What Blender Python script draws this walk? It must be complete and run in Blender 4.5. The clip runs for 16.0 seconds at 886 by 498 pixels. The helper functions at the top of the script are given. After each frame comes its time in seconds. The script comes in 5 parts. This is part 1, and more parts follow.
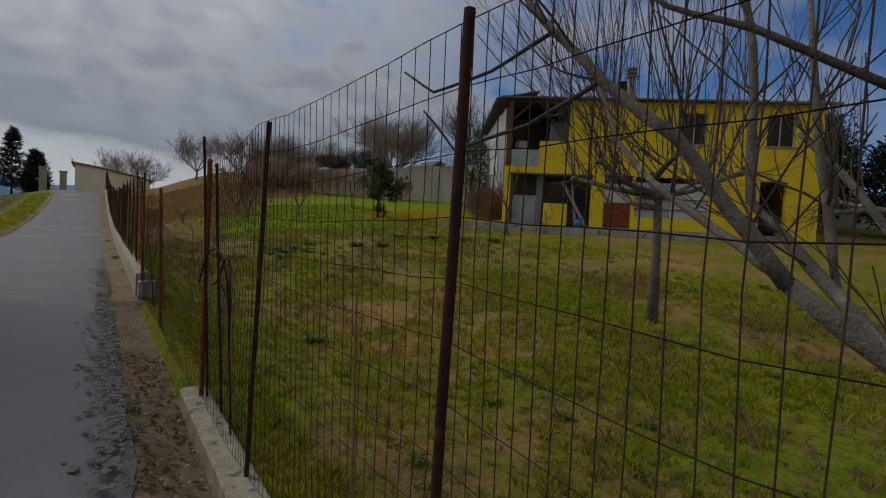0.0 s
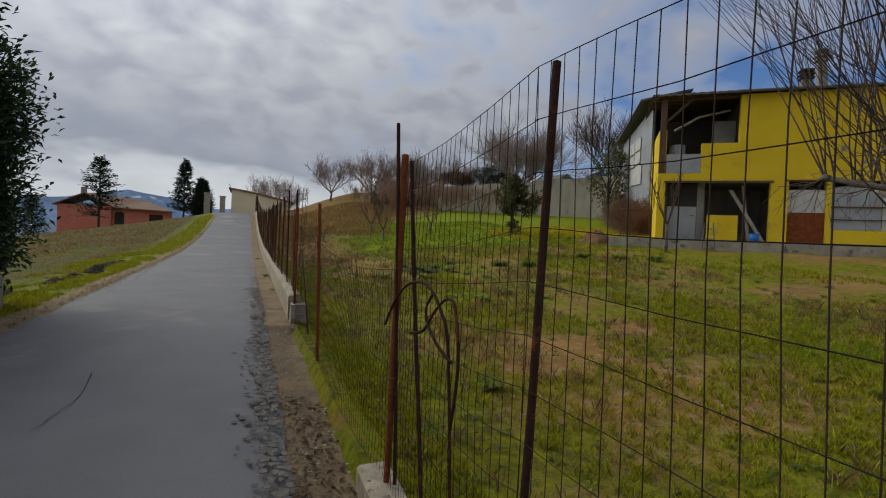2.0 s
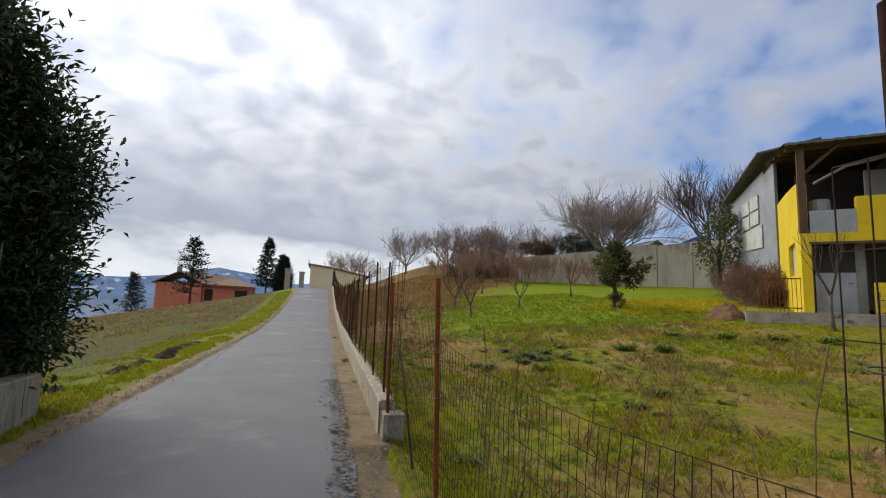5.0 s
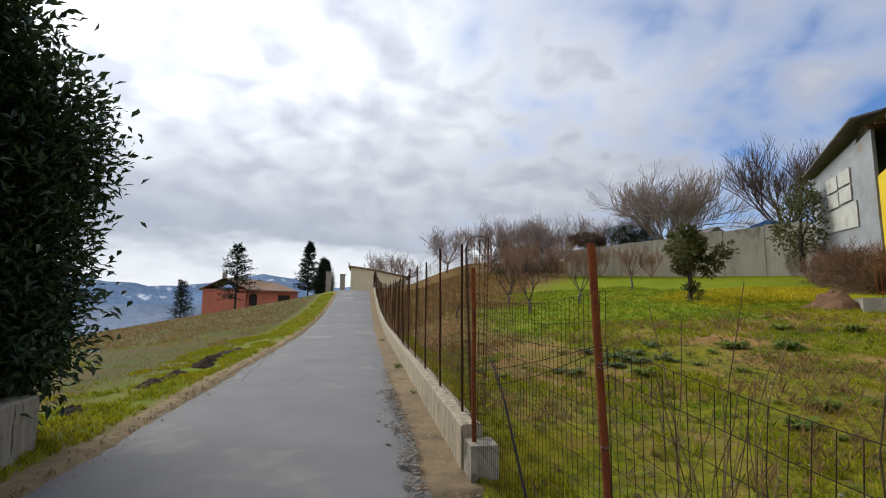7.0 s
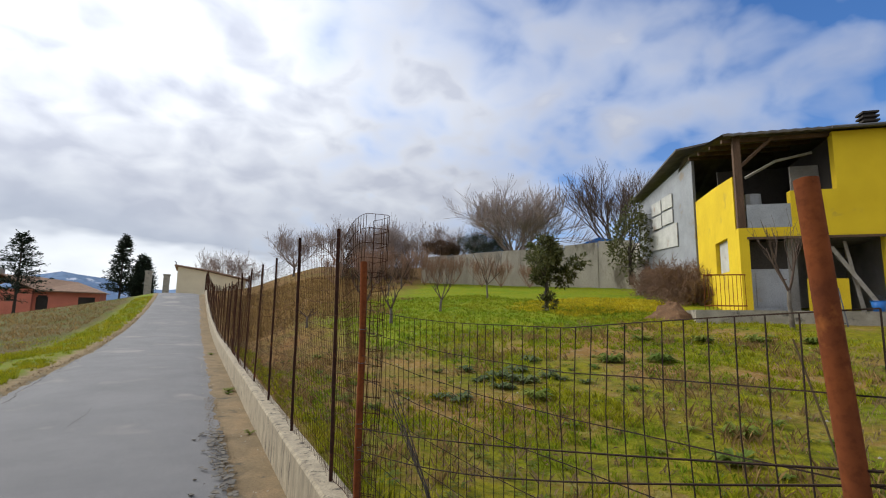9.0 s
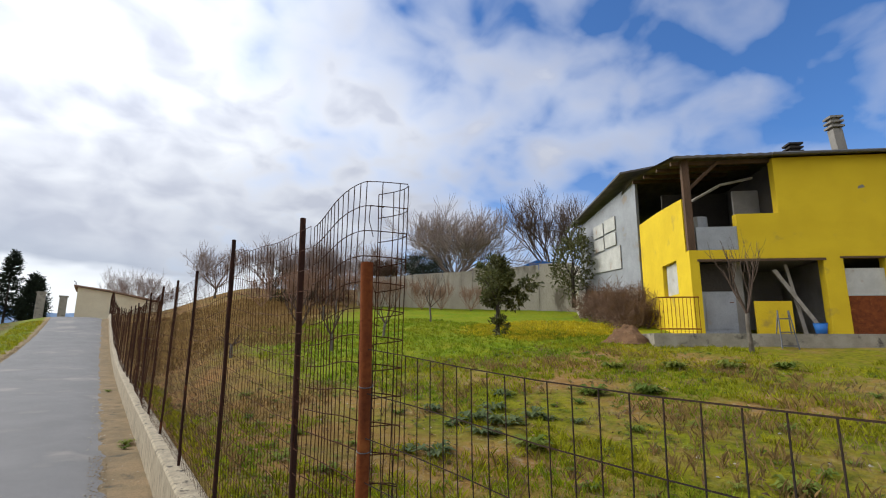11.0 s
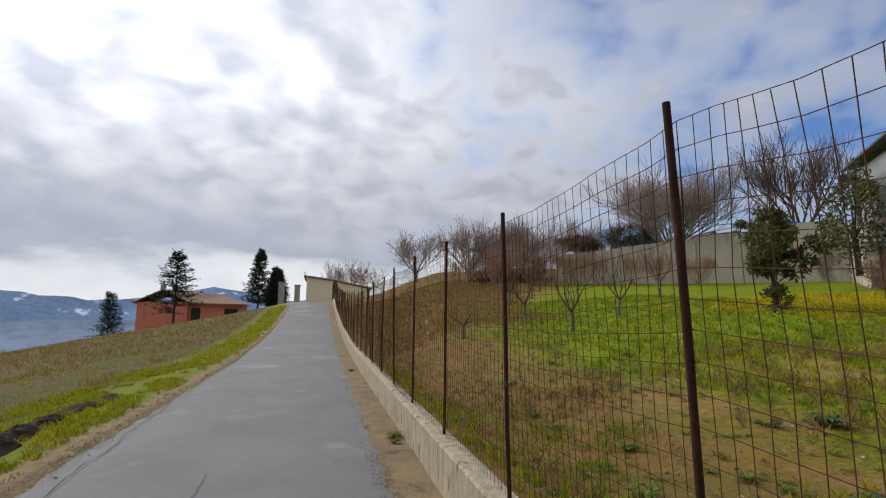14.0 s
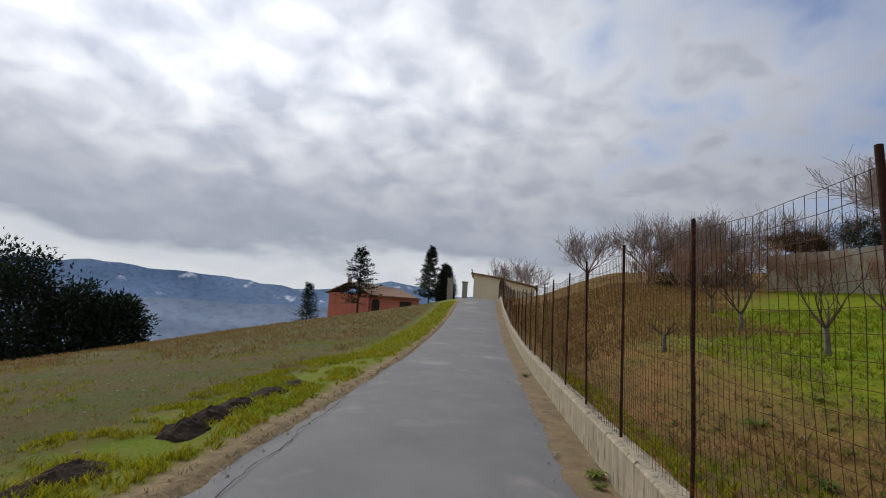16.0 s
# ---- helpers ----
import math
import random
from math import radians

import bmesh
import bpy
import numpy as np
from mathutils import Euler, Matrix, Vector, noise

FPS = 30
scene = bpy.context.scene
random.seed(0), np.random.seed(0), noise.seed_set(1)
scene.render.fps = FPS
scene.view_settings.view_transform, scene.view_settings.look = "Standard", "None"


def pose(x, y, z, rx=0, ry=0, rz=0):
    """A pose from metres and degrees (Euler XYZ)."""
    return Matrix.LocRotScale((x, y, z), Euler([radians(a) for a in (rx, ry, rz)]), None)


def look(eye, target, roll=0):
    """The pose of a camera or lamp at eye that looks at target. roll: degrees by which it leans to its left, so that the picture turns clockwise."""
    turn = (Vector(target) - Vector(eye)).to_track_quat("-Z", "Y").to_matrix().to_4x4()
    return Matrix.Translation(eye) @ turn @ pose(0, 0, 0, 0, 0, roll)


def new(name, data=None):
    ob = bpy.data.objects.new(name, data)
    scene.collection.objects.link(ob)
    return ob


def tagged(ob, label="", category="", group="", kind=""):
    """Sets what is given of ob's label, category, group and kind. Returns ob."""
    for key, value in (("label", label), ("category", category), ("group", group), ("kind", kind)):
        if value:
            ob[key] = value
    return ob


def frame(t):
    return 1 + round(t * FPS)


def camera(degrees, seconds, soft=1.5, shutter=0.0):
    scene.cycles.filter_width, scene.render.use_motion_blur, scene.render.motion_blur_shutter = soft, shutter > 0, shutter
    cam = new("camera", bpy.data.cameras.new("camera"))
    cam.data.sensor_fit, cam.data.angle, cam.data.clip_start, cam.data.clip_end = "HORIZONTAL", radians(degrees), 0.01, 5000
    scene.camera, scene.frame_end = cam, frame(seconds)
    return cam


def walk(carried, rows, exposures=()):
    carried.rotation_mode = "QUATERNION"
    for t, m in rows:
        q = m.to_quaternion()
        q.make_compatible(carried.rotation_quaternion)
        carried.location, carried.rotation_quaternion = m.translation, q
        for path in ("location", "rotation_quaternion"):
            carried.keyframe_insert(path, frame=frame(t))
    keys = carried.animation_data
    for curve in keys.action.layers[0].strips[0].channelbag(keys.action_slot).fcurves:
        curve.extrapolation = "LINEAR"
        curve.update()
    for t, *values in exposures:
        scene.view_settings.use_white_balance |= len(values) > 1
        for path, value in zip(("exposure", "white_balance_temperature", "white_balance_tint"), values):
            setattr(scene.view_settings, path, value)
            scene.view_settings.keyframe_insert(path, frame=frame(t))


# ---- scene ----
# camera and its walk
cam = camera(84.71, 16.0, soft=1.1)
PATH = [
    (0, 0.987, -10.733, 1.056, 87.79, -2.93, -35.42),
    (0.5, 1.02, -10.44, 1.026, 88.202, -2.953, -34.053),
    (1, 0.987, -10.056, 1.032, 88.048, -1.815, -32.277),
    (1.5, 0.969, -9.534, 1.002, 88.63, -1.748, -26.328),
    (2, 0.89, -9.078, 1.041, 89.083, -2.581, -21.927),
    (2.5, 0.811, -8.613, 1.07, 89.636, -2.608, -22.138),
    (3, 0.808, -8.264, 1.123, 92.752, -2.35, -22.032),
    (3.5, 0.779, -7.923, 1.147, 95.04, -2.451, -20.577),
    (4, 0.747, -7.544, 1.166, 96.842, -1.38, -20.22),
    (4.5, 0.764, -7.215, 1.157, 97.424, -0.843, -17.485),
    (5, 0.8, -6.88, 1.176, 97.203, -2.079, -13.736),
    (5.2, 0.791, -6.72, 1.202, 96.51, -2.332, -12.779),
    (7.5, 0.593, -4.786, 1.094, 97.34, -0.34, -9),
    (8, 0.63, -4.338, 1.147, 97.53, -0.53, -14.98),
    (8.5, 0.712, -3.895, 1.099, 97.88, -1.81, -21.82),
    (9, 0.734, -3.482, 1.175, 98.02, -0.88, -27.04),
    (9.2, 0.749, -3.329, 1.181, 98.52, -0.77, -28.41),
    (11.3, 0.928, -1.871, 1.249, 100.81, -0.29, -35.25),
    (11.5, 0.924, -1.721, 1.207, 100.5, -0.08, -35.04),
    (12, 0.97, -1.324, 1.242, 99.89, 0.44, -35.9),
    (12.5, 0.846, -0.887, 1.23, 99.79, 0.48, -33.51),
    (13, 0.78, -0.469, 1.218, 100.04, -0.22, -26.39),
    (13.5, 0.694, -0.06, 1.201, 99.456, -0.78, -19.198),
    (14, 0.483, 0.292, 1.186, 98.569, -0.047, -14.06),
    (14.5, 0.42, 0.599, 1.189, 96.473, 0.168, -9.044),
    (15, 0.43, 1.054, 1.232, 95.838, -1.819, -2.785),
    (15.5, 0.43, 1.345, 1.242, 96.033, -2.634, 2.064),
    (16, 0.287, 1.58, 1.224, 97.89, -3.45, 4.86),
]
walk(cam, [(t, pose(*p)) for t, *p in PATH],
     exposures=[(0.0, -0.98, 6180, 5), (1.5, -0.78, 6220, 5), (2.2, -0.33, 6300, 6), (3.0, 0.15, 6380, 7), (5.0, 0.03, 6280, 6), (9.0, 0.24, 6280, 6), (11.5, 0.32, 6280, 6), (12.5, 0.34, 6400, 7), (13.0, 0.18, 6320, 6), (14.0, -0.03, 6340, 7), (15.2, -0.36, 6240, 6), (16.0, -0.34, 6300, 7)])

# world, sun
world = bpy.data.worlds.new("sky")
scene.world = world
world.use_nodes = True
wn, wl = world.node_tree.nodes, world.node_tree.links
wn.clear()


def wnode(kind, **values):
    n = wn.new(kind)
    for key, value in values.items():
        n.inputs[key].default_value = value
    return n


sky = wnode("ShaderNodeTexSky")
sky.sky_type = "NISHITA"
sky.sun_disc = False
sky.sun_elevation, sky.sun_rotation = radians(38), radians(-42)
sky.air_density, sky.dust_density = 1.0, 0.6
coord = wnode("ShaderNodeTexCoord")
split = wnode("ShaderNodeSeparateXYZ")
wl.new(coord.outputs["Generated"], split.inputs[0])


def wmath(op, a, b=None, clamp=False):
    n = wn.new("ShaderNodeMath")
    n.operation, n.use_clamp = op, clamp
    for i, q in enumerate((a, b)):
        if q is None:
            continue
        if isinstance(q, (int, float)):
            n.inputs[i].default_value = q
        else:
            wl.new(q, n.inputs[i])
    return n.outputs[0]


def wramp(fac, *stops):
    n = wn.new("ShaderNodeValToRGB")
    els = n.color_ramp.elements
    while len(els) < len(stops):
        els.new(0.5)
    for e, (at, colour) in zip(els, stops):
        e.position, e.color = at, (*colour, 1)
    wl.new(fac, n.inputs[0])
    return n.outputs[0]


up = wmath("MAXIMUM", split.outputs[2], 0.0)
flat = wmath("ADD", up, 0.4)
plan = wnode("ShaderNodeCombineXYZ")
wl.new(wmath("DIVIDE", split.outputs[0], flat), plan.inputs[0])
wl.new(wmath("DIVIDE", split.outputs[1], flat), plan.inputs[1])
big = wnode("ShaderNodeTexNoise", Scale=2.3, Detail=3.0, Roughness=0.45, Distortion=0.4)
small = wnode("ShaderNodeTexNoise", Scale=8.0, Detail=4.0, Roughness=0.42, Distortion=0.3)
wl.new(plan.outputs[0], big.inputs["Vector"])
wl.new(plan.outputs[0], small.inputs["Vector"])
# more open blue towards the right of the road, thick cloud to its left
side = wmath("SUBTRACT", 0.20, wmath("MULTIPLY", wmath("ADD", split.outputs[0], wmath("MULTIPLY", split.outputs[2], 0.3)), 0.46))
mass = wmath("ADD", wmath("ADD", wmath("MULTIPLY", big.outputs[0], 0.62), wmath("MULTIPLY", small.outputs[0], 0.58)), side)
cover = wramp(mass, (0.30, (0, 0, 0)), (0.62, (1, 1, 1)))
# clouds are whiter where thin, greyer where thick, brighter round the veiled sun
sunward = wnode("ShaderNodeVectorMath")
sunward.operation = "DOT_PRODUCT"
wl.new(coord.outputs["Generated"], sunward.inputs[0])
sunward.inputs[1].default_value = (-0.53, 0.59, 0.61)
glow = wmath("POWER", wmath("MAXIMUM", sunward.outputs["Value"], 0.0), 5.0)
body_tone = wmath("ADD", wmath("MULTIPLY", small.outputs[0], 0.75), wmath("MULTIPLY", big.outputs[0], 0.35))
tone = wramp(body_tone, (0.38, (1.0, 0.99, 1.01)), (0.52, (0.80, 0.80, 0.86)), (0.68, (0.56, 0.57, 0.66)))
gain = wnode("ShaderNodeVectorMath")
gain.operation = "SCALE"
wl.new(tone, gain.inputs[0])
low = wmath("ADD", wmath("MULTIPLY", wmath("DIVIDE", up, 0.42, True), 0.5), 0.5)
wl.new(wmath("MULTIPLY", wmath("ADD", wmath("MULTIPLY", glow, 0.72), 0.93), low), gain.inputs["Scale"])
# a smooth grey-violet bank low down, with a bright cumulus edge along the horizon
bank_n = wnode("ShaderNodeTexNoise", Scale=3.2, Detail=4.0, Roughness=0.5)
squash = wnode("ShaderNodeCombineXYZ")
wl.new(split.outputs[0], squash.inputs[0])
wl.new(split.outputs[1], squash.inputs[1])
wl.new(wmath("MULTIPLY", split.outputs[2], 2.6), squash.inputs[2])
wl.new(squash.outputs[0], bank_n.inputs["Vector"])
height = wmath("ADD", up, wmath("MULTIPLY", wmath("SUBTRACT", bank_n.outputs[0], 0.5), 0.22))
bank_tone = wramp(height, (0.055, (0.96, 0.96, 0.98)), (0.10, (0.82, 0.83, 0.88)), (0.125, (0.42, 0.45, 0.54)), (0.30, (0.55, 0.56, 0.65)))
bank_fac = wramp(height, (0.16, (0.8, 0.8, 0.8)), (0.36, (0, 0, 0)))
bank_side = wmath("MULTIPLY", bank_fac, wramp(split.outputs[0], (0.0, (1, 1, 1)), (0.75, (0.25, 0.25, 0.25))))
blue = wnode("ShaderNodeVectorMath")
blue.operation = "MULTIPLY"
wl.new(sky.outputs[0], blue.inputs[0])
blue.inputs[1].default_value = (0.055, 0.085, 0.13)
mix = wnode("ShaderNodeMix")
mix.data_type = "RGBA"
wl.new(cover, mix.inputs[0])
wl.new(blue.outputs[0], mix.inputs[6])
wl.new(gain.outputs[0], mix.inputs[7])
low_mix = wnode("ShaderNodeMix")
low_mix.data_type = "RGBA"
wl.new(bank_side, low_mix.inputs[0])
wl.new(mix.outputs[2], low_mix.inputs[6])
wl.new(bank_tone, low_mix.inputs[7])
bg = wnode("ShaderNodeBackground", Strength=1.0)
wl.new(low_mix.outputs[2], bg.inputs[0])
wl.new(bg.outputs[0], wn.new("ShaderNodeOutputWorld").inputs[0])

sun = new("sun", bpy.data.lights.new("sun", "SUN"))
sun.data.energy, sun.data.angle, sun.data.color = 2.6, radians(42), (1.0, 0.95, 0.87)
sun.matrix_world = look((-53, 59, 61), (0, 0, 0))


# ---- materials ----
def material(name, colour, colour2=None, rough=0.85, scale=6.0, fine=60.0, bump=0.3, metal=0.0, spots=None, spot_scale=2.0, spot_at=0.6, stretch=(1, 1, 1), per_object=0.0, thin=False):
    m = bpy.data.materials.new(name)
    m.use_nodes = True
    n, l = m.node_tree.nodes, m.node_tree.links
    b = n["Principled BSDF"]
    b.inputs["Roughness"].default_value, b.inputs["Metallic"].default_value = rough, metal
    b.inputs["Specular IOR Level"].default_value = 0.3
    tc, mp = n.new("ShaderNodeTexCoord"), n.new("ShaderNodeMapping")
    mp.inputs["Scale"].default_value = stretch
    l.new(tc.outputs["Object"], mp.inputs[0])

    def noise_tex(s, d=5.0):
        q = n.new("ShaderNodeTexNoise")
        q.inputs["Scale"].default_value, q.inputs["Detail"].default_value, q.inputs["Roughness"].default_value = s, d, 0.62
        l.new(mp.outputs[0], q.inputs["Vector"])
        return q.outputs[0]

    def mixed(fac, a, c):
        q = n.new("ShaderNodeMix")
        q.data_type = "RGBA"
        for i, val in ((0, fac), (6, a), (7, c)):
            if isinstance(val, tuple):
                q.inputs[i].default_value = (*val, 1)
            else:
                l.new(val, q.inputs[i])
        return q.outputs[2]

    def ramp(fac, lo, hi):
        q = n.new("ShaderNodeMapRange")
        q.inputs[1].default_value, q.inputs[2].default_value = lo, hi
        l.new(fac, q.inputs[0])
        return q.outputs[0]

    colour2 = colour2 or tuple(c * 0.7 for c in colour)
    a, c = noise_tex(scale), noise_tex(fine, 3.0)
    out = mixed(ramp(a, 0.35, 0.65), colour, colour2)
    out = mixed(ramp(c, 0.45, 0.95), out, tuple(q * 0.55 for q in colour2))
    if spots:
        out = mixed(ramp(noise_tex(spot_scale, 6.0), spot_at, spot_at + 0.1), out, spots)
    if per_object:
        info = n.new("ShaderNodeObjectInfo")
        hsv = n.new("ShaderNodeHueSaturation")
        l.new(out, hsv.inputs["Color"])
        r = n.new("ShaderNodeMapRange")
        r.inputs[3].default_value, r.inputs[4].default_value = 1 - per_object, 1 + per_object
        l.new(info.outputs["Random"], r.inputs[0])
        l.new(r.outputs[0], hsv.inputs["Value"])
        out = hsv.outputs[0]
    l.new(out, b.inputs["Base Color"])
    if bump:
        q = n.new("ShaderNodeBump")
        q.inputs["Strength"].default_value, q.inputs["Distance"].default_value = bump, 0.02
        s = n.new("ShaderNodeMath")
        l.new(a, s.inputs[0]), l.new(c, s.inputs[1])
        l.new(s.outputs[0], q.inputs["Height"]), l.new(q.outputs[0], b.inputs["Normal"])
    return m


M = dict(
    asphalt=material("asphalt", (0.2, 0.193, 0.192), (0.162, 0.157, 0.158), 0.85, 0.9, 130, 0.4, spots=(0.245, 0.228, 0.212), spot_scale=0.45, spot_at=0.56),
    streaked=material("streaked_concrete", (0.44, 0.37, 0.26), (0.27, 0.225, 0.16), 0.92, 9.0, 60, 0.4, spots=(0.075, 0.062, 0.048), spot_scale=12.0, spot_at=0.56, stretch=(1, 1, 0.2)),
    concrete=material("concrete", (0.40, 0.36, 0.29), (0.27, 0.24, 0.19), 0.9, 3.0, 70, 0.5, spots=(0.10, 0.09, 0.075), spot_scale=2.6, spot_at=0.56),
    flake=material("asphalt_flakes", (0.09, 0.082, 0.075), (0.19, 0.165, 0.13), 0.9, 12, 60, 0.3),
    pale_concrete=material("pale_weathered_concrete", (0.50, 0.45, 0.37), (0.36, 0.32, 0.26), 0.9, 0.8, 30, 0.5, spots=(0.17, 0.145, 0.11), spot_scale=0.9, spot_at=0.55, stretch=(1, 1, 0.35)),
    earth=material("reddish_earth", (0.21, 0.12, 0.065), (0.14, 0.08, 0.045), 0.95, 5, 40, 1.0, spots=(0.3, 0.2, 0.12), spot_scale=6),
    verge=material("verge_dirt", (0.27, 0.19, 0.105), (0.17, 0.125, 0.07), 0.95, 2.5, 45, 0.9, spots=(0.095, 0.08, 0.055), spot_scale=4.0, spot_at=0.58),
    rust=material("rusty_iron", (0.23, 0.066, 0.02), (0.14, 0.042, 0.017), 0.95, 7, 60, 0.06, spots=(0.29, 0.10, 0.028), spot_scale=9),
    dark_rust=material("dark_rusted_iron", (0.06, 0.026, 0.018), (0.035, 0.018, 0.014), 0.95, 7, 60, 0.06, spots=(0.15, 0.052, 0.022), spot_scale=9),
    wire=material("rusty_wire", (0.05, 0.026, 0.018), (0.09, 0.038, 0.02), 0.95, 8, 60, 0.0),
    near_wire=material("dark_wire", (0.028, 0.022, 0.02), (0.05, 0.03, 0.02), 0.95, 8, 60, 0.0),
    grey_wire=material("galvanised_wire", (0.16, 0.16, 0.17), (0.1, 0.1, 0.11), 0.5, 20, 90, 0.0, metal=0.5),
    yellow=material("yellow_render", (0.74, 0.53, 0.02), (0.65, 0.45, 0.016), 0.9, 0.8, 40, 0.25, spots=(0.40, 0.28, 0.05), spot_scale=0.9, spot_at=0.62),
    grey_render=material("grey_plaster", (0.30, 0.28, 0.25), (0.2, 0.185, 0.165), 0.9, 1.2, 30, 0.4),
    # near-black: indoor shade put into the colour, also used for truly dark parts
    shade_and_dark=material("painted_shade_and_dark_parts", (0.05, 0.042, 0.035), (0.03, 0.026, 0.022), 0.95, 1.0, 20, 0.3),
    sheet=material("grey_sheet_metal", (0.36, 0.37, 0.39), (0.27, 0.28, 0.29), 0.5, 1.2, 30, 0.1, metal=0.1, spots=(0.27, 0.22, 0.17), spot_scale=1.2),
    roofing=material("corrugated_roofing", (0.16, 0.14, 0.125), (0.09, 0.08, 0.072), 0.8, 2.0, 40, 0.3),
    timber=material("old_timber", (0.13, 0.075, 0.045), (0.08, 0.048, 0.03), 0.85, 4.0, 40, 0.4, stretch=(1, 1, 0.2)),
    pale_wood=material("pale_plank", (0.36, 0.33, 0.28), (0.25, 0.22, 0.18), 0.85, 5.0, 50, 0.3),
    white=material("worn_white_paint", (0.55, 0.54, 0.5), (0.42, 0.41, 0.38), 0.7, 2.0, 40, 0.2, spots=(0.3, 0.2, 0.13), spot_scale=1.5),
    blue=material("blue_plastic", (0.03, 0.16, 0.5), (0.02, 0.12, 0.4), 0.45, 4.0, 40, 0.0),
    red_wall=material("salmon_render", (0.66, 0.22, 0.14), (0.58, 0.185, 0.12), 0.9, 0.8, 30, 0.2),
    tiles=material("roof_tiles", (0.32, 0.2, 0.13), (0.24, 0.15, 0.1), 0.85, 1.5, 20, 0.4),
    cream=material("cream_render", (0.8, 0.70, 0.48), (0.72, 0.62, 0.42), 0.9, 0.6, 20, 0.2),
    bark=material("grey_bark", (0.17, 0.145, 0.115), (0.10, 0.082, 0.065), 0.9, 8, 70, 0.6, spots=(0.27, 0.25, 0.21), spot_scale=5),
    dark_bark=material("dark_bark", (0.075, 0.058, 0.046), (0.045, 0.036, 0.03), 0.9, 8, 70, 0.6),
    pale_twig=material("pale_twigs", (0.34, 0.27, 0.235), (0.25, 0.195, 0.17), 0.9, 4, 40, 0.0),
    scrub=material("reddish_twigs", (0.36, 0.23, 0.16), (0.27, 0.17, 0.115), 0.9, 4, 40, 0.0),
    bramble=material("bramble_stems", (0.2, 0.125, 0.085), (0.14, 0.088, 0.06), 0.95, 4, 40, 0.0),
    twig=material("twigs", (0.13, 0.09, 0.07), (0.085, 0.062, 0.05), 0.9, 4, 40, 0.0),
    leaf=material("dark_leaves", (0.05, 0.08, 0.026), (0.032, 0.054, 0.018), 0.3, 3, 30, 0.0),
    loquat=material("green_leaves", (0.085, 0.1, 0.036), (0.13, 0.12, 0.045), 0.5, 3, 30, 0.0),
    conifer=material("conifer_needles", (0.028, 0.042, 0.022), (0.02, 0.03, 0.017), 0.8, 2, 20, 0.0),
    bush=material("brown_thicket", (0.16, 0.10, 0.07), (0.11, 0.07, 0.05), 0.9, 2, 20, 0.0),
    soil=material("dark_soil", (0.055, 0.036, 0.024), (0.035, 0.024, 0.017), 0.95, 6, 50, 1.0),
    grass=material("grass_blades", (0.23, 0.275, 0.010), (0.34, 0.29, 0.018), 0.7, 0.5, 6, 0.0),
    lawn=material("lawn_blades", (0.16, 0.25, 0.012), (0.25, 0.26, 0.016), 0.7, 0.5, 6, 0.0),
    weed=material("weed_leaves", (0.10, 0.16, 0.028), (0.21, 0.235, 0.045), 0.6, 1.5, 12, 0.0),
    dry_weed=material("dry_weeds", (0.30, 0.19, 0.075), (0.22, 0.15, 0.055), 0.9, 2, 20, 0.0),
    blossom=material("yellow_blossom", (0.55, 0.42, 0.01), (0.36, 0.33, 0.012), 0.7, 2, 20, 0.0),
    cardoon=material("coarse_weed_leaves", (0.085, 0.125, 0.045), (0.14, 0.17, 0.065), 0.6, 1.5, 12, 0.0),
    straw=material("dry_stalks", (0.30, 0.22, 0.12), (0.22, 0.15, 0.08), 0.85, 2, 20, 0.0),
    dead_leaf=material("dead_leaves", (0.12, 0.07, 0.04), (0.2, 0.13, 0.08), 0.85, 6, 40, 0.0),
)


def geometry_rand(m, amount):
    """Tints each separate leaf or blade of a joined mesh a little."""
    n, l = m.node_tree.nodes, m.node_tree.links
    b = n["Principled BSDF"]
    src = b.inputs["Base Color"].links[0].from_socket
    g, r, h = n.new("ShaderNodeNewGeometry"), n.new("ShaderNodeMapRange"), n.new("ShaderNodeHueSaturation")
    r.inputs[3].default_value, r.inputs[4].default_value = 1 - amount, 1 + amount
    l.new(g.outputs["Random Per Island"], r.inputs[0])
    l.new(r.outputs[0], h.inputs["Value"]), l.new(src, h.inputs["Color"]), l.new(h.outputs[0], b.inputs["Base Color"])


def leaf_light(m, share):
    """Lets some light pass through blades and leaves."""
    n, l = m.node_tree.nodes, m.node_tree.links
    b = n["Principled BSDF"]
    t, q = n.new("ShaderNodeBsdfTranslucent"), n.new("ShaderNodeMixShader")
    l.new(b.inputs["Base Color"].links[0].from_socket, t.inputs[0])
    q.inputs[0].default_value = share
    l.new(b.outputs[0], q.inputs[1]), l.new(t.outputs[0], q.inputs[2])
    l.new(q.outputs[0], n["Material Output"].inputs[0])


for key in ("rust", "dark_rust", "wire", "near_wire", "scrub", "pale_twig", "twig", "bramble", "earth", "soil", "grass", "lawn", "straw", "dry_weed", "weed"):
    M[key].node_tree.nodes["Principled BSDF"].inputs["Specular IOR Level"].default_value = 0.12
for key in ("leaf", "lawn", "loquat", "conifer", "bush", "grass", "weed", "cardoon", "blossom", "straw", "dead_leaf", "dry_weed"):
    geometry_rand(M[key], 0.25 if key == "bush" else 0.45)
    leaf_light(M[key], 0.15 if key in ("leaf", "conifer", "bush") else 0.4)


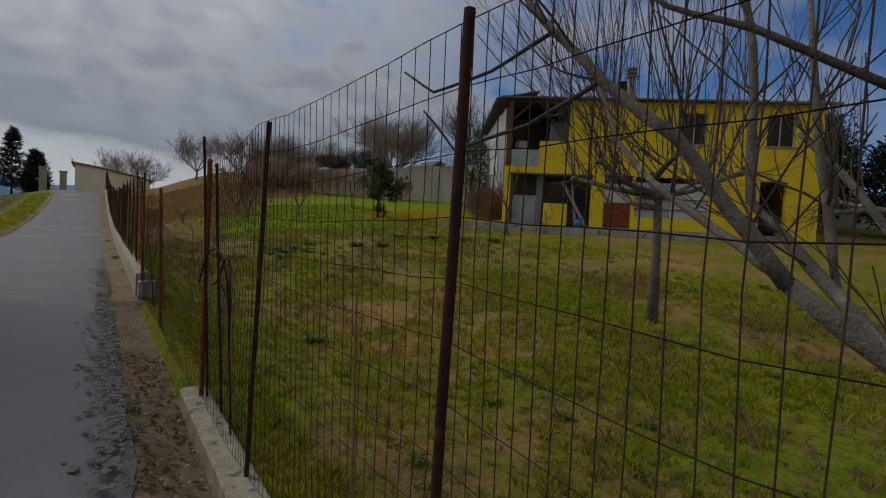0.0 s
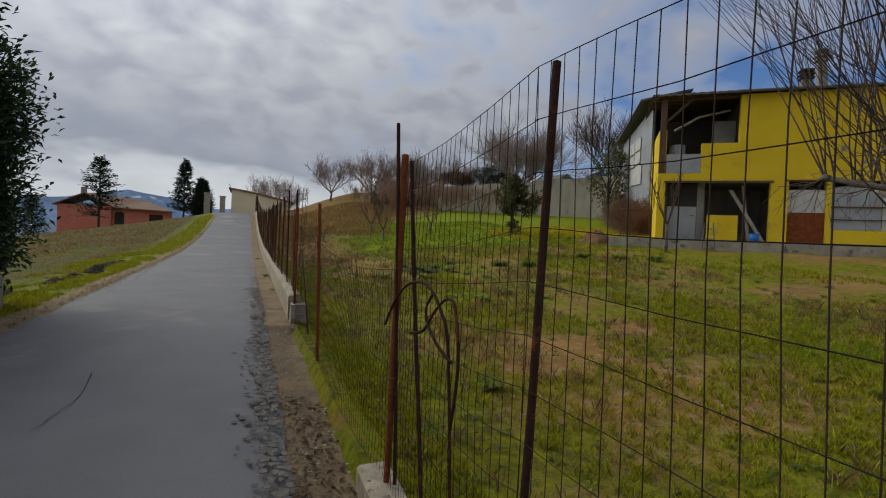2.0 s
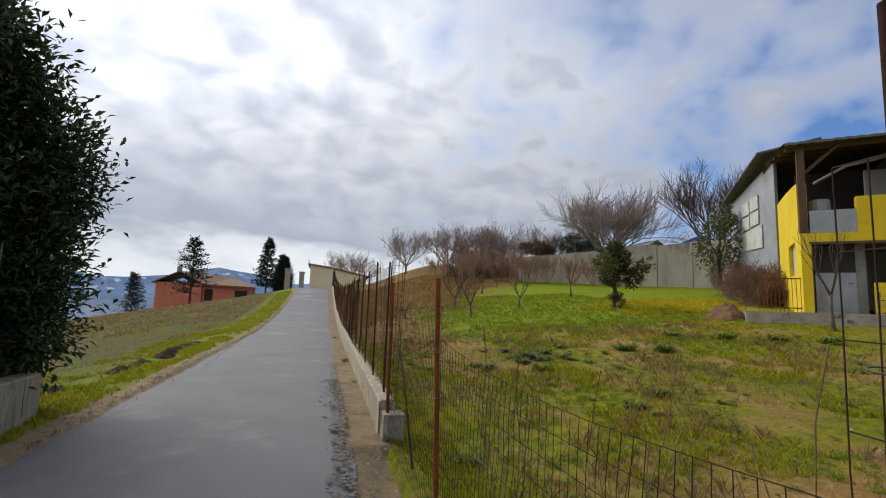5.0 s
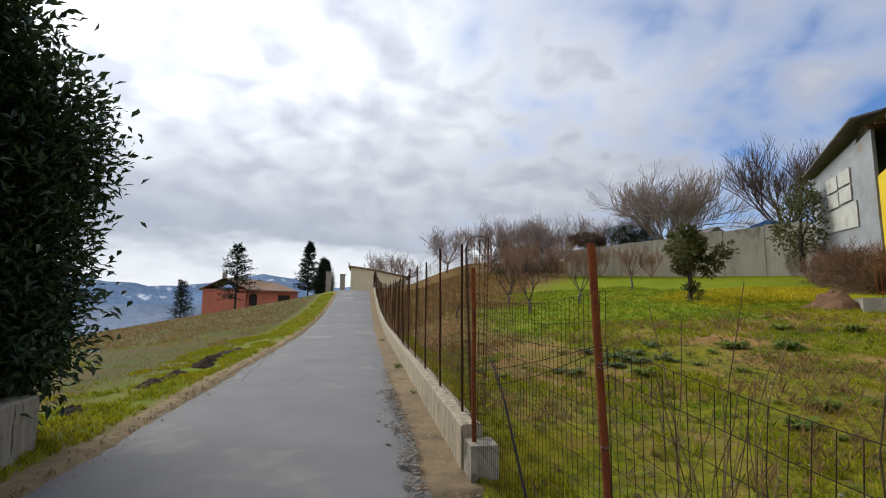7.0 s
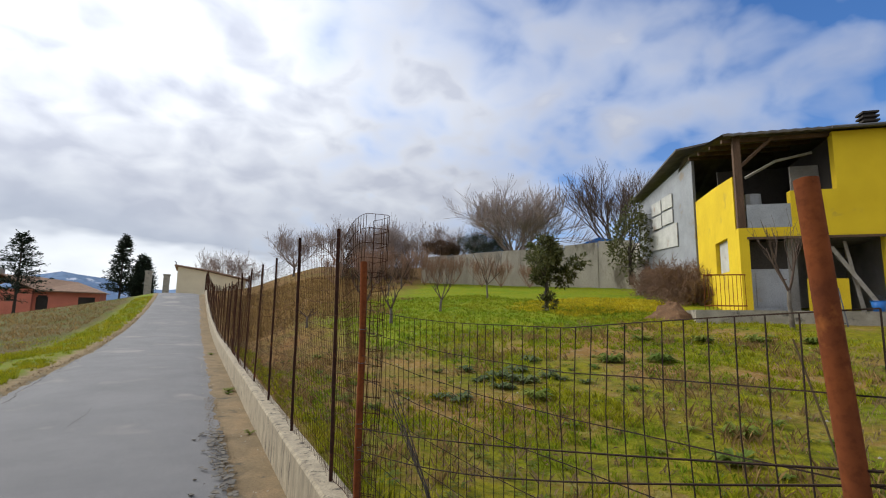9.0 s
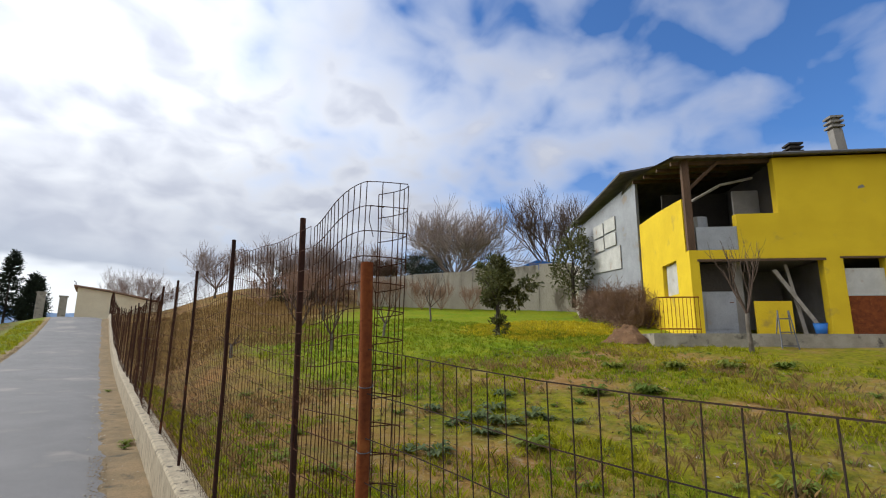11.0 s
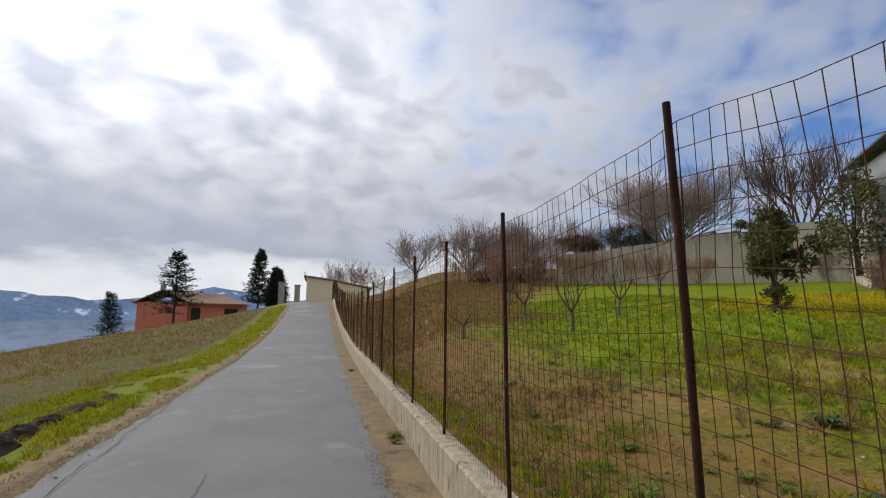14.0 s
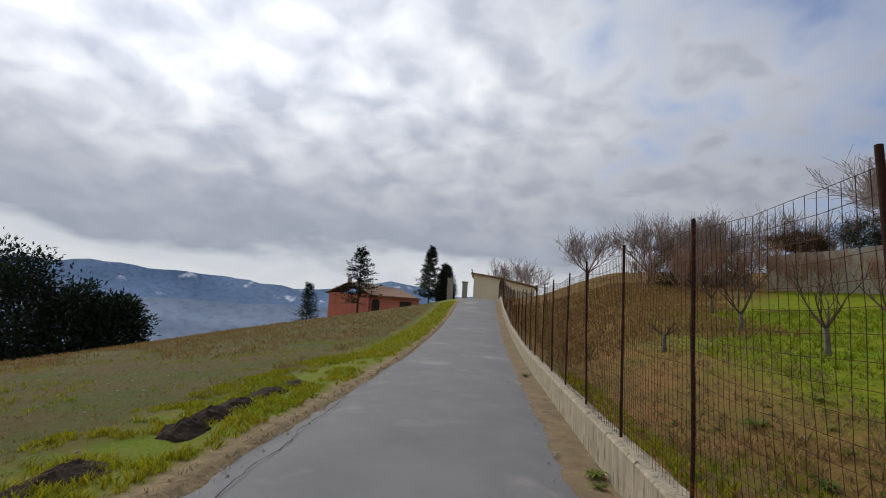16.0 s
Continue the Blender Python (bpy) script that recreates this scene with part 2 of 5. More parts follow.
# ---- mesh helpers ----
class Build:
    """Collects verts and faces of one mesh."""

    def __init__(self):
        self.v, self.f = [], []

    def add(self, verts, faces):
        o = len(self.v)
        self.v.extend(verts)
        self.f.extend(tuple(i + o for i in q) for q in faces)

    def box(self, a, b):
        (x0, y0, z0), (x1, y1, z1) = a, b
        self.add([(x0, y0, z0), (x1, y0, z0), (x1, y1, z0), (x0, y1, z0), (x0, y0, z1), (x1, y0, z1), (x1, y1, z1), (x0, y1, z1)],
                 [(3, 2, 1, 0), (4, 5, 6, 7), (0, 1, 5, 4), (1, 2, 6, 5), (2, 3, 7, 6), (3, 0, 4, 7)])
        return self

    def prism(self, outline, lift):
        """An outline (list of points) pushed along the vector lift."""
        k = len(outline)
        self.add([tuple(p) for p in outline] + [tuple(Vector(p) + Vector(lift)) for p in outline],
                 [tuple(range(k))[::-1], tuple(range(k, 2 * k))] + [(i, (i + 1) % k, (i + 1) % k + k, i + k) for i in range(k)])
        return self

    def tube(self, pts, radii, sides=5, cap=True):
        pts = [Vector(p) for p in pts]
        if not isinstance(radii, (list, tuple)):
            radii = [radii] * len(pts)
        rings, o = [], len(self.v)
        for i, p in enumerate(pts):
            d = (pts[min(i + 1, len(pts) - 1)] - pts[max(i - 1, 0)])
            d = d.normalized() if d.length > 1e-9 else Vector((0, 0, 1))
            s = d.cross(Vector((0.31, 0.17, 0.93)) if abs(d.z) < 0.9 else Vector((1, 0.1, 0))).normalized()
            w = d.cross(s)
            for j in range(sides):
                a = 2 * math.pi * j / sides
                self.v.append(tuple(p + (s * math.cos(a) + w * math.sin(a)) * radii[i]))
        for i in range(len(pts) - 1):
            for j in range(sides):
                k = (j + 1) % sides
                self.f.append((o + i * sides + j, o + i * sides + k, o + (i + 1) * sides + k, o + (i + 1) * sides + j))
        if cap:
            self.f.append(tuple(o + j for j in range(sides))[::-1])
            self.f.append(tuple(o + (len(pts) - 1) * sides + j for j in range(sides)))
        return self

    def mesh(self, name, mat, smooth=False):
        me = bpy.data.meshes.new(name)
        me.from_pydata([tuple(p) for p in self.v], [], self.f)
        me.materials.append(mat)
        if smooth:
            me.polygons.foreach_set("use_smooth", [True] * len(me.polygons))
        me.update()
        return me


def part(name, build, mat, parent, label="", smooth=False):
    ob = new(name, build.mesh(name, mat, smooth))
    ob.parent = parent
    if label:
        ob["label"] = label
    return ob


def thing(name, build, mat, label, category, group="", kind="", smooth=False):
    return tagged(new(name, build.mesh(name, mat, smooth)), label, category, group, kind)


def empty(name, m, label, category, group=""):
    ob = tagged(new(name), label, category, group)
    ob.matrix_world = m
    return ob


def rnd(a, b):
    return random.uniform(a, b)


# ---- the lie of the land ----
def smooth_step(a, b, x):
    q = min(1.0, max(0.0, (x - a) / (b - a)))
    return q * q * (3 - 2 * q)


def road_z(y):
    z = -0.37 + 0.02 * min(y, 46.0)
    if y > 13:
        z += 0.0022 * (min(y, 46.0) - 13) ** 2
    return z


def ground_z(x, y):
    yy = min(y, 46.0)
    if x < -2.05:
        d = -2.05 - x
        rise = 0.0022 * max(0.0, yy - 13) ** 2
        z = -0.37 + 0.02 * yy + rise * (0.25 + 0.75 * math.exp(-d / 10.0)) - 0.065 * d - 0.0028 * min(d, 50) ** 2 - 0.4 * max(0, d - 52)
        z += 0.05 * smooth_step(0, 0.6, d)
        return max(z, -140 - 0.01 * d)
    if x < 1.68:
        return road_z(y) - 0.12 - (0.1 if x > 1.2 and y < -0.9 else 0)
    d = x - 1.7
    hill = -0.32 + 0.08 * min(d, 40) + 0.085 * max(-16.0, min(y, 60.0)) + 0.0012 * max(0.0, min(y, 60.0) - 15) ** 2
    if hill > 9:
        hill = 9 + (hill - 9) * 0.3
    edge = road_z(y) + (0.3 if y > -0.6 else -0.04 if y > -5.8 else -0.10)
    q = smooth_step(0.1, 2.6 + 0.26 * max(0.0, min(y, 60.0) - 14), d)
    if y > 46:
        hill = min(hill, 6.5 + 0.02 * d)
    return edge * (1 - q) + hill * q


def spaced(stops):
    out = [stops[0][0]]
    for (a, s), (b, e) in zip(stops, stops[1:]):
        x = a
        while x < b - 1e-6:
            q = (x - a) / (b - a)
            x = min(b, x + s + (e - s) * q)
            out.append(x)
    return out


gx = spaced([(-2500, 600), (-300, 60), (-60, 6), (-12, 0.5), (-2.6, 0.12), (-1.9, 0.12), (-1.85, 1.2), (1.55, 0.06), (1.85, 0.15), (14, 0.35), (34, 1.5), (80, 10), (300, 60), (2500, 600)])
gy = spaced([(-2500, 600), (-300, 60), (-40, 6), (-14, 0.4), (14, 0.4), (30, 0.8), (60, 2), (120, 10), (400, 60), (3000, 600)])
gb = Build()
for y in gy:
    for x in gx:
        near = -14 < y < 40 and -20 < x < 30
        lump = 0.05 * noise.noise((x * 0.9, y * 0.9, 0.3)) + 0.03 * noise.noise((x * 2.7, y * 2.7, 1.3)) if near and not -2.1 < x < 1.7 else 0
        gb.v.append((x, y, ground_z(x, y) + lump))
w = len(gx)
for j in range(len(gy) - 1):
    for i in range(w - 1):
        gb.f.append((j * w + i, j * w + i + 1, (j + 1) * w + i + 1, (j + 1) * w + i))


def ground_material():
    m = bpy.data.materials.new("ground_cover")
    m.use_nodes = True
    n, l = m.node_tree.nodes, m.node_tree.links
    b = n["Principled BSDF"]
    b.inputs["Roughness"].default_value = 0.95
    b.inputs["Specular IOR Level"].default_value = 0.1
    pos = n.new("ShaderNodeTexCoord").outputs["Object"]

    def nz(s, d=5.0, off=0.0):
        q = n.new("ShaderNodeTexNoise")
        q.inputs["Scale"].default_value, q.inputs["Detail"].default_value, q.inputs["Roughness"].default_value = s, d, 0.65
        mp = n.new("ShaderNodeMapping")
        mp.inputs["Location"].default_value = (off, off, off)
        l.new(pos, mp.inputs[0]), l.new(mp.outputs[0], q.inputs["Vector"])
        return q.outputs[0]

    def rg(fac, lo, hi):
        q = n.new("ShaderNodeMapRange")
        q.inputs[1].default_value, q.inputs[2].default_value = lo, hi
        l.new(fac, q.inputs[0])
        return q.outputs[0]

    def mx(fac, a, c):
        q = n.new("ShaderNodeMix")
        q.data_type = "RGBA"
        for i, val in ((0, fac), (6, a), (7, c)):
            if isinstance(val, tuple):
                q.inputs[i].default_value = (*val, 1)
            else:
                l.new(val, q.inputs[i])
        return q.outputs[2]

    def mt(op, a, c):
        q = n.new("ShaderNodeMath")
        q.operation, q.use_clamp = op, False
        for i, val in enumerate((a, c)):
            if isinstance(val, (int, float)):
                q.inputs[i].default_value = val
            else:
                l.new(val, q.inputs[i])
        return q.outputs[0]

    s = n.new("ShaderNodeSeparateXYZ")
    l.new(pos, s.inputs[0])
    x, y = s.outputs[0], s.outputs[1]
    green = mx(rg(nz(0.6), 0.35, 0.65), (0.17, 0.20, 0.008), (0.265, 0.225, 0.012))
    green = mx(rg(nz(7.0), 0.4, 0.75), green, (0.06, 0.07, 0.008))
    green = mx(rg(nz(3.1, 6, 13), 0.55, 0.7), green, (0.25, 0.15, 0.05))
    brown = mx(rg(nz(1.2, 5, 7), 0.35, 0.65), (0.33, 0.185, 0.055), (0.22, 0.125, 0.038))
    brown = mx(rg(nz(9.0, 4, 3), 0.5, 0.75), brown, (0.34, 0.27, 0.18))
    patch = rg(nz(0.33, 6, 11), 0.46, 0.6)
    garden = mx(patch, green, brown)
    # bright grass on the bank under the fruit trees, brown slope beyond
    u = mt("ADD", mt("MULTIPLY", y, 0.62), mt("MULTIPLY", x, -0.79))
    wob = mt("MULTIPLY", mt("SUBTRACT", nz(0.35, 5, 5), 0.5), 5.0)
    lawn = mx(rg(nz(0.9, 5, 21), 0.35, 0.7), (0.15, 0.225, 0.006), (0.25, 0.245, 0.008))
    lawn = mx(rg(nz(8.0), 0.45, 0.8), lawn, (0.075, 0.12, 0.012))
    bank = mt("MULTIPLY", rg(mt("ADD", y, wob), 5.2, 7.4), rg(mt("ADD", x, wob), 3.2, 5.0))
    fl = n.new("ShaderNodeVectorMath")
    fl.operation = "DISTANCE"
    l.new(pos, fl.inputs[0])
    fl.inputs[1].default_value = (15.4, 11.6, 1.6)
    bloom = mt("MULTIPLY", rg(mt("ADD", fl.outputs["Value"], wob), 4.4, 2.2), rg(nz(1.6, 6, 4), 0.34, 0.58))
    lawn = mx(bloom, lawn, (0.38, 0.29, 0.012))
    garden = mx(bank, garden, lawn)
    slope = rg(mt("ADD", u, wob), 4.6, 7.0)
    garden = mx(slope, garden, mx(rg(nz(0.5), 0.4, 0.7), (0.22, 0.12, 0.045), (0.165, 0.125, 0.03)))
    # bare brown ground close behind the fence, up the lane
    dry = mt("MULTIPLY", rg(mt("ADD", x, mt("MULTIPLY", wob, 0.5)), 4.9, 3.3), rg(mt("ADD", y, wob), 0.5, 3.5))
    garden = mx(dry, garden, mx(rg(nz(0.8, 5, 31), 0.4, 0.65), (0.25, 0.135, 0.048), (0.16, 0.125, 0.03)))
    # the field across the road: grass strip, then stubble
    field = mx(rg(nz(0.5, 6, 17), 0.4, 0.62), (0.125, 0.09, 0.036), (0.085, 0.10, 0.02))
    field = mx(rg(nz(11.0, 4, 1), 0.52, 0.85), field, (0.2, 0.155, 0.1))
    d = mt("ADD", x, mt("MULTIPLY", mt("SUBTRACT", nz(0.8, 5, 2), 0.5), 1.6))
    left = mx(rg(d, -4.3, -3.3), field, mx(rg(nz(2.0), 0.4, 0.65), (0.15, 0.205, 0.014), (0.21, 0.19, 0.04)))
    bare = rg(mt("ADD", x, mt("MULTIPLY", mt("SUBTRACT", nz(2.5, 5, 8), 0.5), 0.5)), -2.5, -2.3)
    left = mx(bare, left, mx(rg(nz(6.0), 0.4, 0.7), (0.34, 0.25, 0.14), (0.22, 0.17, 0.1)))
    l.new(mx(rg(x, -1.0, 1.0), left, garden), b.inputs["Base Color"])
    bp = n.new("ShaderNodeBump")
    bp.inputs["Strength"].default_value, bp.inputs["Distance"].default_value = 0.9, 0.06
    l.new(mt("ADD", nz(5.0), nz(22.0)), bp.inputs["Height"]), l.new(bp.outputs[0], b.inputs["Normal"])
    return m


M["ground"] = ground_material()
thing("ground", gb, M["ground"], "rough grassy ground of garden, bank and stubble field", "ground", kind="structure", smooth=True)

# road: a strip of worn asphalt with ragged edges
rb = Build()
ry = spaced([(-30, 1.0), (-14, 0.1), (14, 0.1), (24, 0.25), (46, 1.0), (70, 2.0)])
cols = 9
for y in ry:
    xl = -2.05 + 0.10 * noise.noise((y * 0.8, 3.1, 0)) + 0.06 * noise.noise((y * 3.1, 9.1, 0))
    xr = 1.21 + 0.05 * noise.noise((y * 1.1, 5.1, 0)) + 0.07 * noise.noise((y * 4.1, 2.1, 0)) + 0.05 * noise.noise((y * 11.0, 6.1, 0))
    for c in range(cols):
        q = c / (cols - 1)
        x = xl + (xr - xl) * q
        crown = 0.03 * (1 - (2 * q - 1) ** 2)
        rb.v.append((x, y, road_z(y) + crown - (0.05 if c in (0, cols - 1) else 0.0) + 0.006 * noise.noise((x * 1.5, y * 1.5, 0))))
for j in range(len(ry) - 1):
    for c in range(cols - 1):
        rb.f.append((j * cols + c, j * cols + c + 1, (j + 1) * cols + c + 1, (j + 1) * cols + c))
thing("road", rb, M["asphalt"], "narrow grey asphalt lane, worn, with ragged edges", "road", kind="structure", smooth=True)

# strip of dirt and broken concrete between the asphalt and the wall
vb = Build()
vc = 5
for y in ry:
    for c in range(vc):
        x = 1.12 + 0.56 * c / (vc - 1)
        dip = -0.04 if y > -1 else -0.07 - 0.10 * smooth_step(1.3, 1.55, x)
        vb.v.append((x, y, road_z(y) + dip + 0.02 * noise.noise((x * 4, y * 2.2, 0))))
for j in range(len(ry) - 1):
    for c in range(vc - 1):
        vb.f.append((j * vc + c, j * vc + c + 1, (j + 1) * vc + c + 1, (j + 1) * vc + c))
thing("pavement_edge", vb, M["verge"], "strip of dirt and crumbling concrete beside the road", "verge", kind="structure", smooth=True)


# ---- low concrete walls ----
def low_wall(name, x0, x1, y0, y1, top, depth, label):
    b = Build()
    ys = spaced([(y0, 0.3), (y1, 0.3)])
    for y in ys:
        t = top(y) + 0.01 * noise.noise((y * 0.7, x0, 0))
        k = 0.006 * noise.noise((y * 0.9, x0, 4))
        for x, z in ((x0 + k, t - depth), (x0 + k, t - 0.02), (x0 + 0.02 + k, t), (x1 - 0.02, t + 0.004), (x1, t - 0.02), (x1, t - depth)):
            b.v.append((x, y, z))
    for j in range(len(ys) - 1):
        for i in range(5):
            b.f.append((j * 6 + i, j * 6 + i + 1, (j + 1) * 6 + i + 1, (j + 1) * 6 + i)[::-1])
    b.f.append(tuple(range(6))[::-1]), b.f.append(tuple(len(b.v) - 6 + i for i in range(6)))
    return thing(name, b, M["streaked"], label, "wall", kind="structure")


low_wall("wall_fence", 1.58, 1.79, -0.42, 62.0, lambda y: road_z(y) + 0.37, 0.9, "low weathered concrete wall under the fence")
low_wall("wall_fence_lower", 1.62, 1.84, -16.0, -5.90, lambda y: -0.36 + 0.02 * y, 0.9, "low concrete kerb wall at the garden's edge")
low_wall("wall_garden_gate", -2.86, -2.58, -16.0, 0.4, lambda y: 0.2 + 0.02 * y, 1.0, "grey concrete wall under a dark hedge")


# ---- fence ----
def post(name, parent, base, top, r, mat, sides=12, label=""):
    b = Build()
    base, top = Vector(base), Vector(top)
    pts = [base.lerp(top, q) + Vector((rnd(-1, 1), rnd(-1, 1), 0)) * 0.004 for q in (0, 0.25, 0.5, 0.75, 1)]
    b.tube(pts, [r, r * rnd(0.96, 1.04), r, r * rnd(0.96, 1.04), r], sides, False)
    b.tube([pts[-1] + Vector((0, 0, -0.002)), pts[-1] + Vector((0, 0, 0.003))], [r, r * 0.55], sides)
    return part(name, b, mat, parent, label, smooth=True)


def mesh_panel(parent, p0, p1, h0, h1, cells=20, rows=15, r=0.0016, sag=0.04, seed=1, mat="wire", low=0.0):
    """A wire net between two posts: p0, p1 are the feet, h0, h1 the heights of the net."""
    rg_ = random.Random(seed)
    b = Build()
    p0, p1 = Vector(p0), Vector(p1)

    def at(u, v):
        foot = p0.lerp(p1, u)
        h = h0 + (h1 - h0) * u
        bow = 0.03 * math.sin(math.pi * u) * math.sin(2.3 * v + seed)
        drop = -sag * math.sin(math.pi * u) * v
        return foot + Vector((bow + 0.012 * noise.noise((u * 5 + seed, v * 4, 0)), 0.02 * noise.noise((u * 6, v * 5, seed)), low + (h - low) * v + drop + 0.012 * noise.noise((u * 5, v * 3, seed + 9))))

    for c in range(cells + 1):
        b.tube([at(c / cells, q / 7) for q in range(8)], r, 3, False)
    for q in range(rows + 1):
        b.tube([at(c / 10, q / rows) for c in range(11)], r, 3, False)
    return part("wire_mesh", b, M[mat], parent)


fence = empty("fence", pose(0, 0, 0), "rusty iron post and wire mesh fence on a low concrete wall", "fence")
SP = 1.7
feet = []
for k in range(0, 34):
    y = k * SP
    foot = (1.70, y, road_z(y) + 0.33)
    lean = (rnd(-0.03, 0.03), rnd(-0.03, 0.03))
    tall = 1.9 + rnd(-0.05, 0.05)
    if k == 0:
        foot = (1.70, 0.12, foot[2])
    top = (1.70 + lean[0], y + lean[1] + (0.29 if k == 0 else 0), road_z(y) + 0.37 + (1.86 if k == 0 else tall))
    post("post", fence, foot, top, 0.0145, M["dark_rust"])
    feet.append((foot, top[2] - foot[2] - 0.08))
for k in range(len(feet) - 1):
    mesh_panel(fence, feet[k][0], feet[k + 1][0], feet[k][1], feet[k + 1][1], cells=24 if k < 8 else 16, rows=18, seed=k + 1, r=0.0018 if k < 4 else 0.0026)
# short thick posts and lower nets before the wall begins
post("post", fence, (1.67, -0.60, -0.55), (1.66, -0.58, 1.51), 0.0215, M["rust"], 14, "thick reddish rusted pipe post")
post("post", fence, (1.72, -3.14, -0.6), (1.69, -3.02, 1.43), 0.0195, M["rust"], 14, "thick leaning rusted pipe post")
post("post", fence, (1.75, -6.16, -0.6), (1.74, -6.32, 1.54), 0.020, M["rust"], 12)
post("rod", fence, (1.80, -6.21, -0.6), (1.69, -6.31, 1.72), 0.011, M["dark_rust"])
post("rod", fence, (1.83, -6.62, -0.55), (1.80, -6.24, 1.52), 0.012, M["dark_rust"])
post("post", fence, (1.76, -7.69, -0.6), (1.82, -7.71, 1.65), 0.0145, M["dark_rust"])
post("post", fence, (1.80, -9.60, -0.6), (1.80, -9.66, 1.66), 0.0165, M["dark_rust"])
post("post", fence, (1.78, -11.2, -0.6), (1.80, -11.2, 1.60), 0.03, M["dark_rust"])
mesh_panel(fence, (1.76, -7.69, -0.5), (1.80, -9.63, -0.5), 2.13, 2.13, 26, 12, 0.0018, seed=71, mat="near_wire")
mesh_panel(fence, (1.80, -9.63, -0.5), (1.78, -11.2, -0.5), 2.13, 2.13, 26, 12, 0.0018, seed=72, mat="near_wire")
mesh_panel(fence, (1.76, -7.69, -0.5), (1.75, -6.16, -0.5), 2.13, 1.98, 26, 12, 0.0018, seed=73, mat="near_wire")
mesh_panel(fence, (1.75, -6.16, -0.5), (1.72, -3.1, -0.5), 1.35, 1.45, 46, 11, 0.0018, seed=74, sag=0.1, mat="near_wire")
mesh_panel(fence, (1.72, -3.1, -0.45), (1.66, -0.58, -0.4), 1.65, 1.62, 42, 12, 0.0018, seed=75, sag=0.06, mat="near_wire")


# ---- the yellow house ----
HOUSE = pose(16.30, 5.70, 1.53, 0, 0, math.degrees(math.atan2(-0.6705, 0.7419)))
house = empty("house", HOUSE, "unfinished yellow two-storey farmhouse with an open balcony and porch", "house")


def house_box(name, a, b, mat, label="", parent=None):
    return part(name, Build().box(a, b), M[mat], parent or house, label)


T = 0.28
# front wall, storey by storey, round the openings
for a, b in (((-0.28, 0, -0.6), (0.0, T, 2.33)), ((3.62, 0, -0.6), (4.18, T, 2.33)), ((5.36, 0, -0.6), (10.67, T, 0.55)), ((5.36, 0, 0.55), (5.5, T, 2.33)),
             ((8.6, 0, 0.55), (10.67, T, 2.33)), ((11.77, 0, -0.6), (13.05, T, 2.33)), ((-0.28, 0, 2.33), (13.05, T, 2.62)), ((1.24, 0, 2.62), (2.51, T, 3.78)),
             ((2.51, 0, 2.62), (7.33, T, 5.62)), ((8.38, 0, 2.62), (10.8, T, 5.62)), ((11.95, 0, 2.62), (13.05, T, 5.62)), ((7.33, 0, 2.62), (8.38, T, 3.84)),
             ((7.33, 0, 5.17), (8.38, T, 5.62)), ((10.8, 0, 2.62), (11.95, T, 3.84)), ((10.8, 0, 5.17), (11.95, T, 5.62))):
    house_box("wall", a, b, "yellow")
# gable side: half wall with a rising top, a window hole and a small vent
sb = Build()
sb.prism([(-0.281, 0.285, -0.6), (-0.281, 1.2, -0.6), (-0.281, 1.2, 4.48), (-0.281, 0.285, 4.40)], (T, 0, 0))
sb.prism([(-0.281, 1.2, -0.6), (-0.281, 2.7, -0.6), (-0.281, 2.7, 1.35), (-0.281, 1.2, 1.35)], (T, 0, 0))
sb.prism([(-0.281, 1.2, 2.5), (-0.281, 2.7, 2.5), (-0.281, 2.7, 4.6), (-0.281, 1.2, 4.48)], (T, 0, 0))
sb.prism([(-0.281, 2.7, -0.6), (-0.281, 5.3, -0.6), (-0.281, 5.3, 4.72), (-0.281, 2.7, 4.6)], (T, 0, 0))
part("wall", sb, M["yellow"], house)
house_box("wall", (-0.28, 9.0, -0.6), (13.05, 9.28, 5.6), "grey_render")
house_box("wall", (12.77, 0.285, -0.6), (13.05, 8.995, 5.6), "yellow")
house_box("floor_slab", (0.01, 0.285, 2.34), (12.76, 8.99, 2.6), "grey_render")
house_box("ground_slab", (0.01, 0.285, -0.3), (12.76, 8.99, 0.0), "grey_render")
house_box("partition", (0.02, 3.2, 0.002), (12.7, 3.4, 2.33), "grey_render", "unpainted inner wall")
# the balcony's side wall carries its indoor shade as near-black colour
house_box("partition", (2.6, 0.285, 2.605), (2.8, 8.9, 5.55), "shade_and_dark", "inner wall coloured near-black for indoor shade")
house_box("partition", (4.0, 0.285, 0.002), (4.15, 3.19, 2.33), "grey_render")
house_box("balustrade", (-0.0, 0.03, 2.63), (1.235, 0.12, 3.38), "sheet", "grey corrugated balcony panel")
house_box("beam", (-0.27, 0.02, 2.63), (-0.05, 0.2, 5.75), "timber", "dark timber post")
house_box("door", (4.19, 0.1, 0.0), (5.35, 0.16, 1.15), "rust", "rusty lower door sheet")
house_box("door", (4.19, 0.1, 1.16), (5.35, 0.15, 2.0), "white", "faded white door panel")
shutter_a = house_box("shutter", (5.51, 0.06, 0.56), (7.0, 0.12, 2.1), "sheet", "grey panel closing an opening")
house_box("shutter", (7.02, 0.06, 0.56), (8.59, 0.12, 2.1), "white", "whitish panel closing an opening")
house_box("porch_panel", (1.55, 0.05, 0.0), (2.6, 0.15, 1.0), "yellow", "yellow low panel in the porch")
window_a = house_box("window", (7.36, 0.16, 3.87), (8.35, 0.2, 5.14), "shade_and_dark", "dark panel filling the window")
window_b = house_box("window", (10.83, 0.16, 3.87), (11.92, 0.2, 5.14), "shade_and_dark", "dark panel filling the window")
rf = Build()
n_w = 90
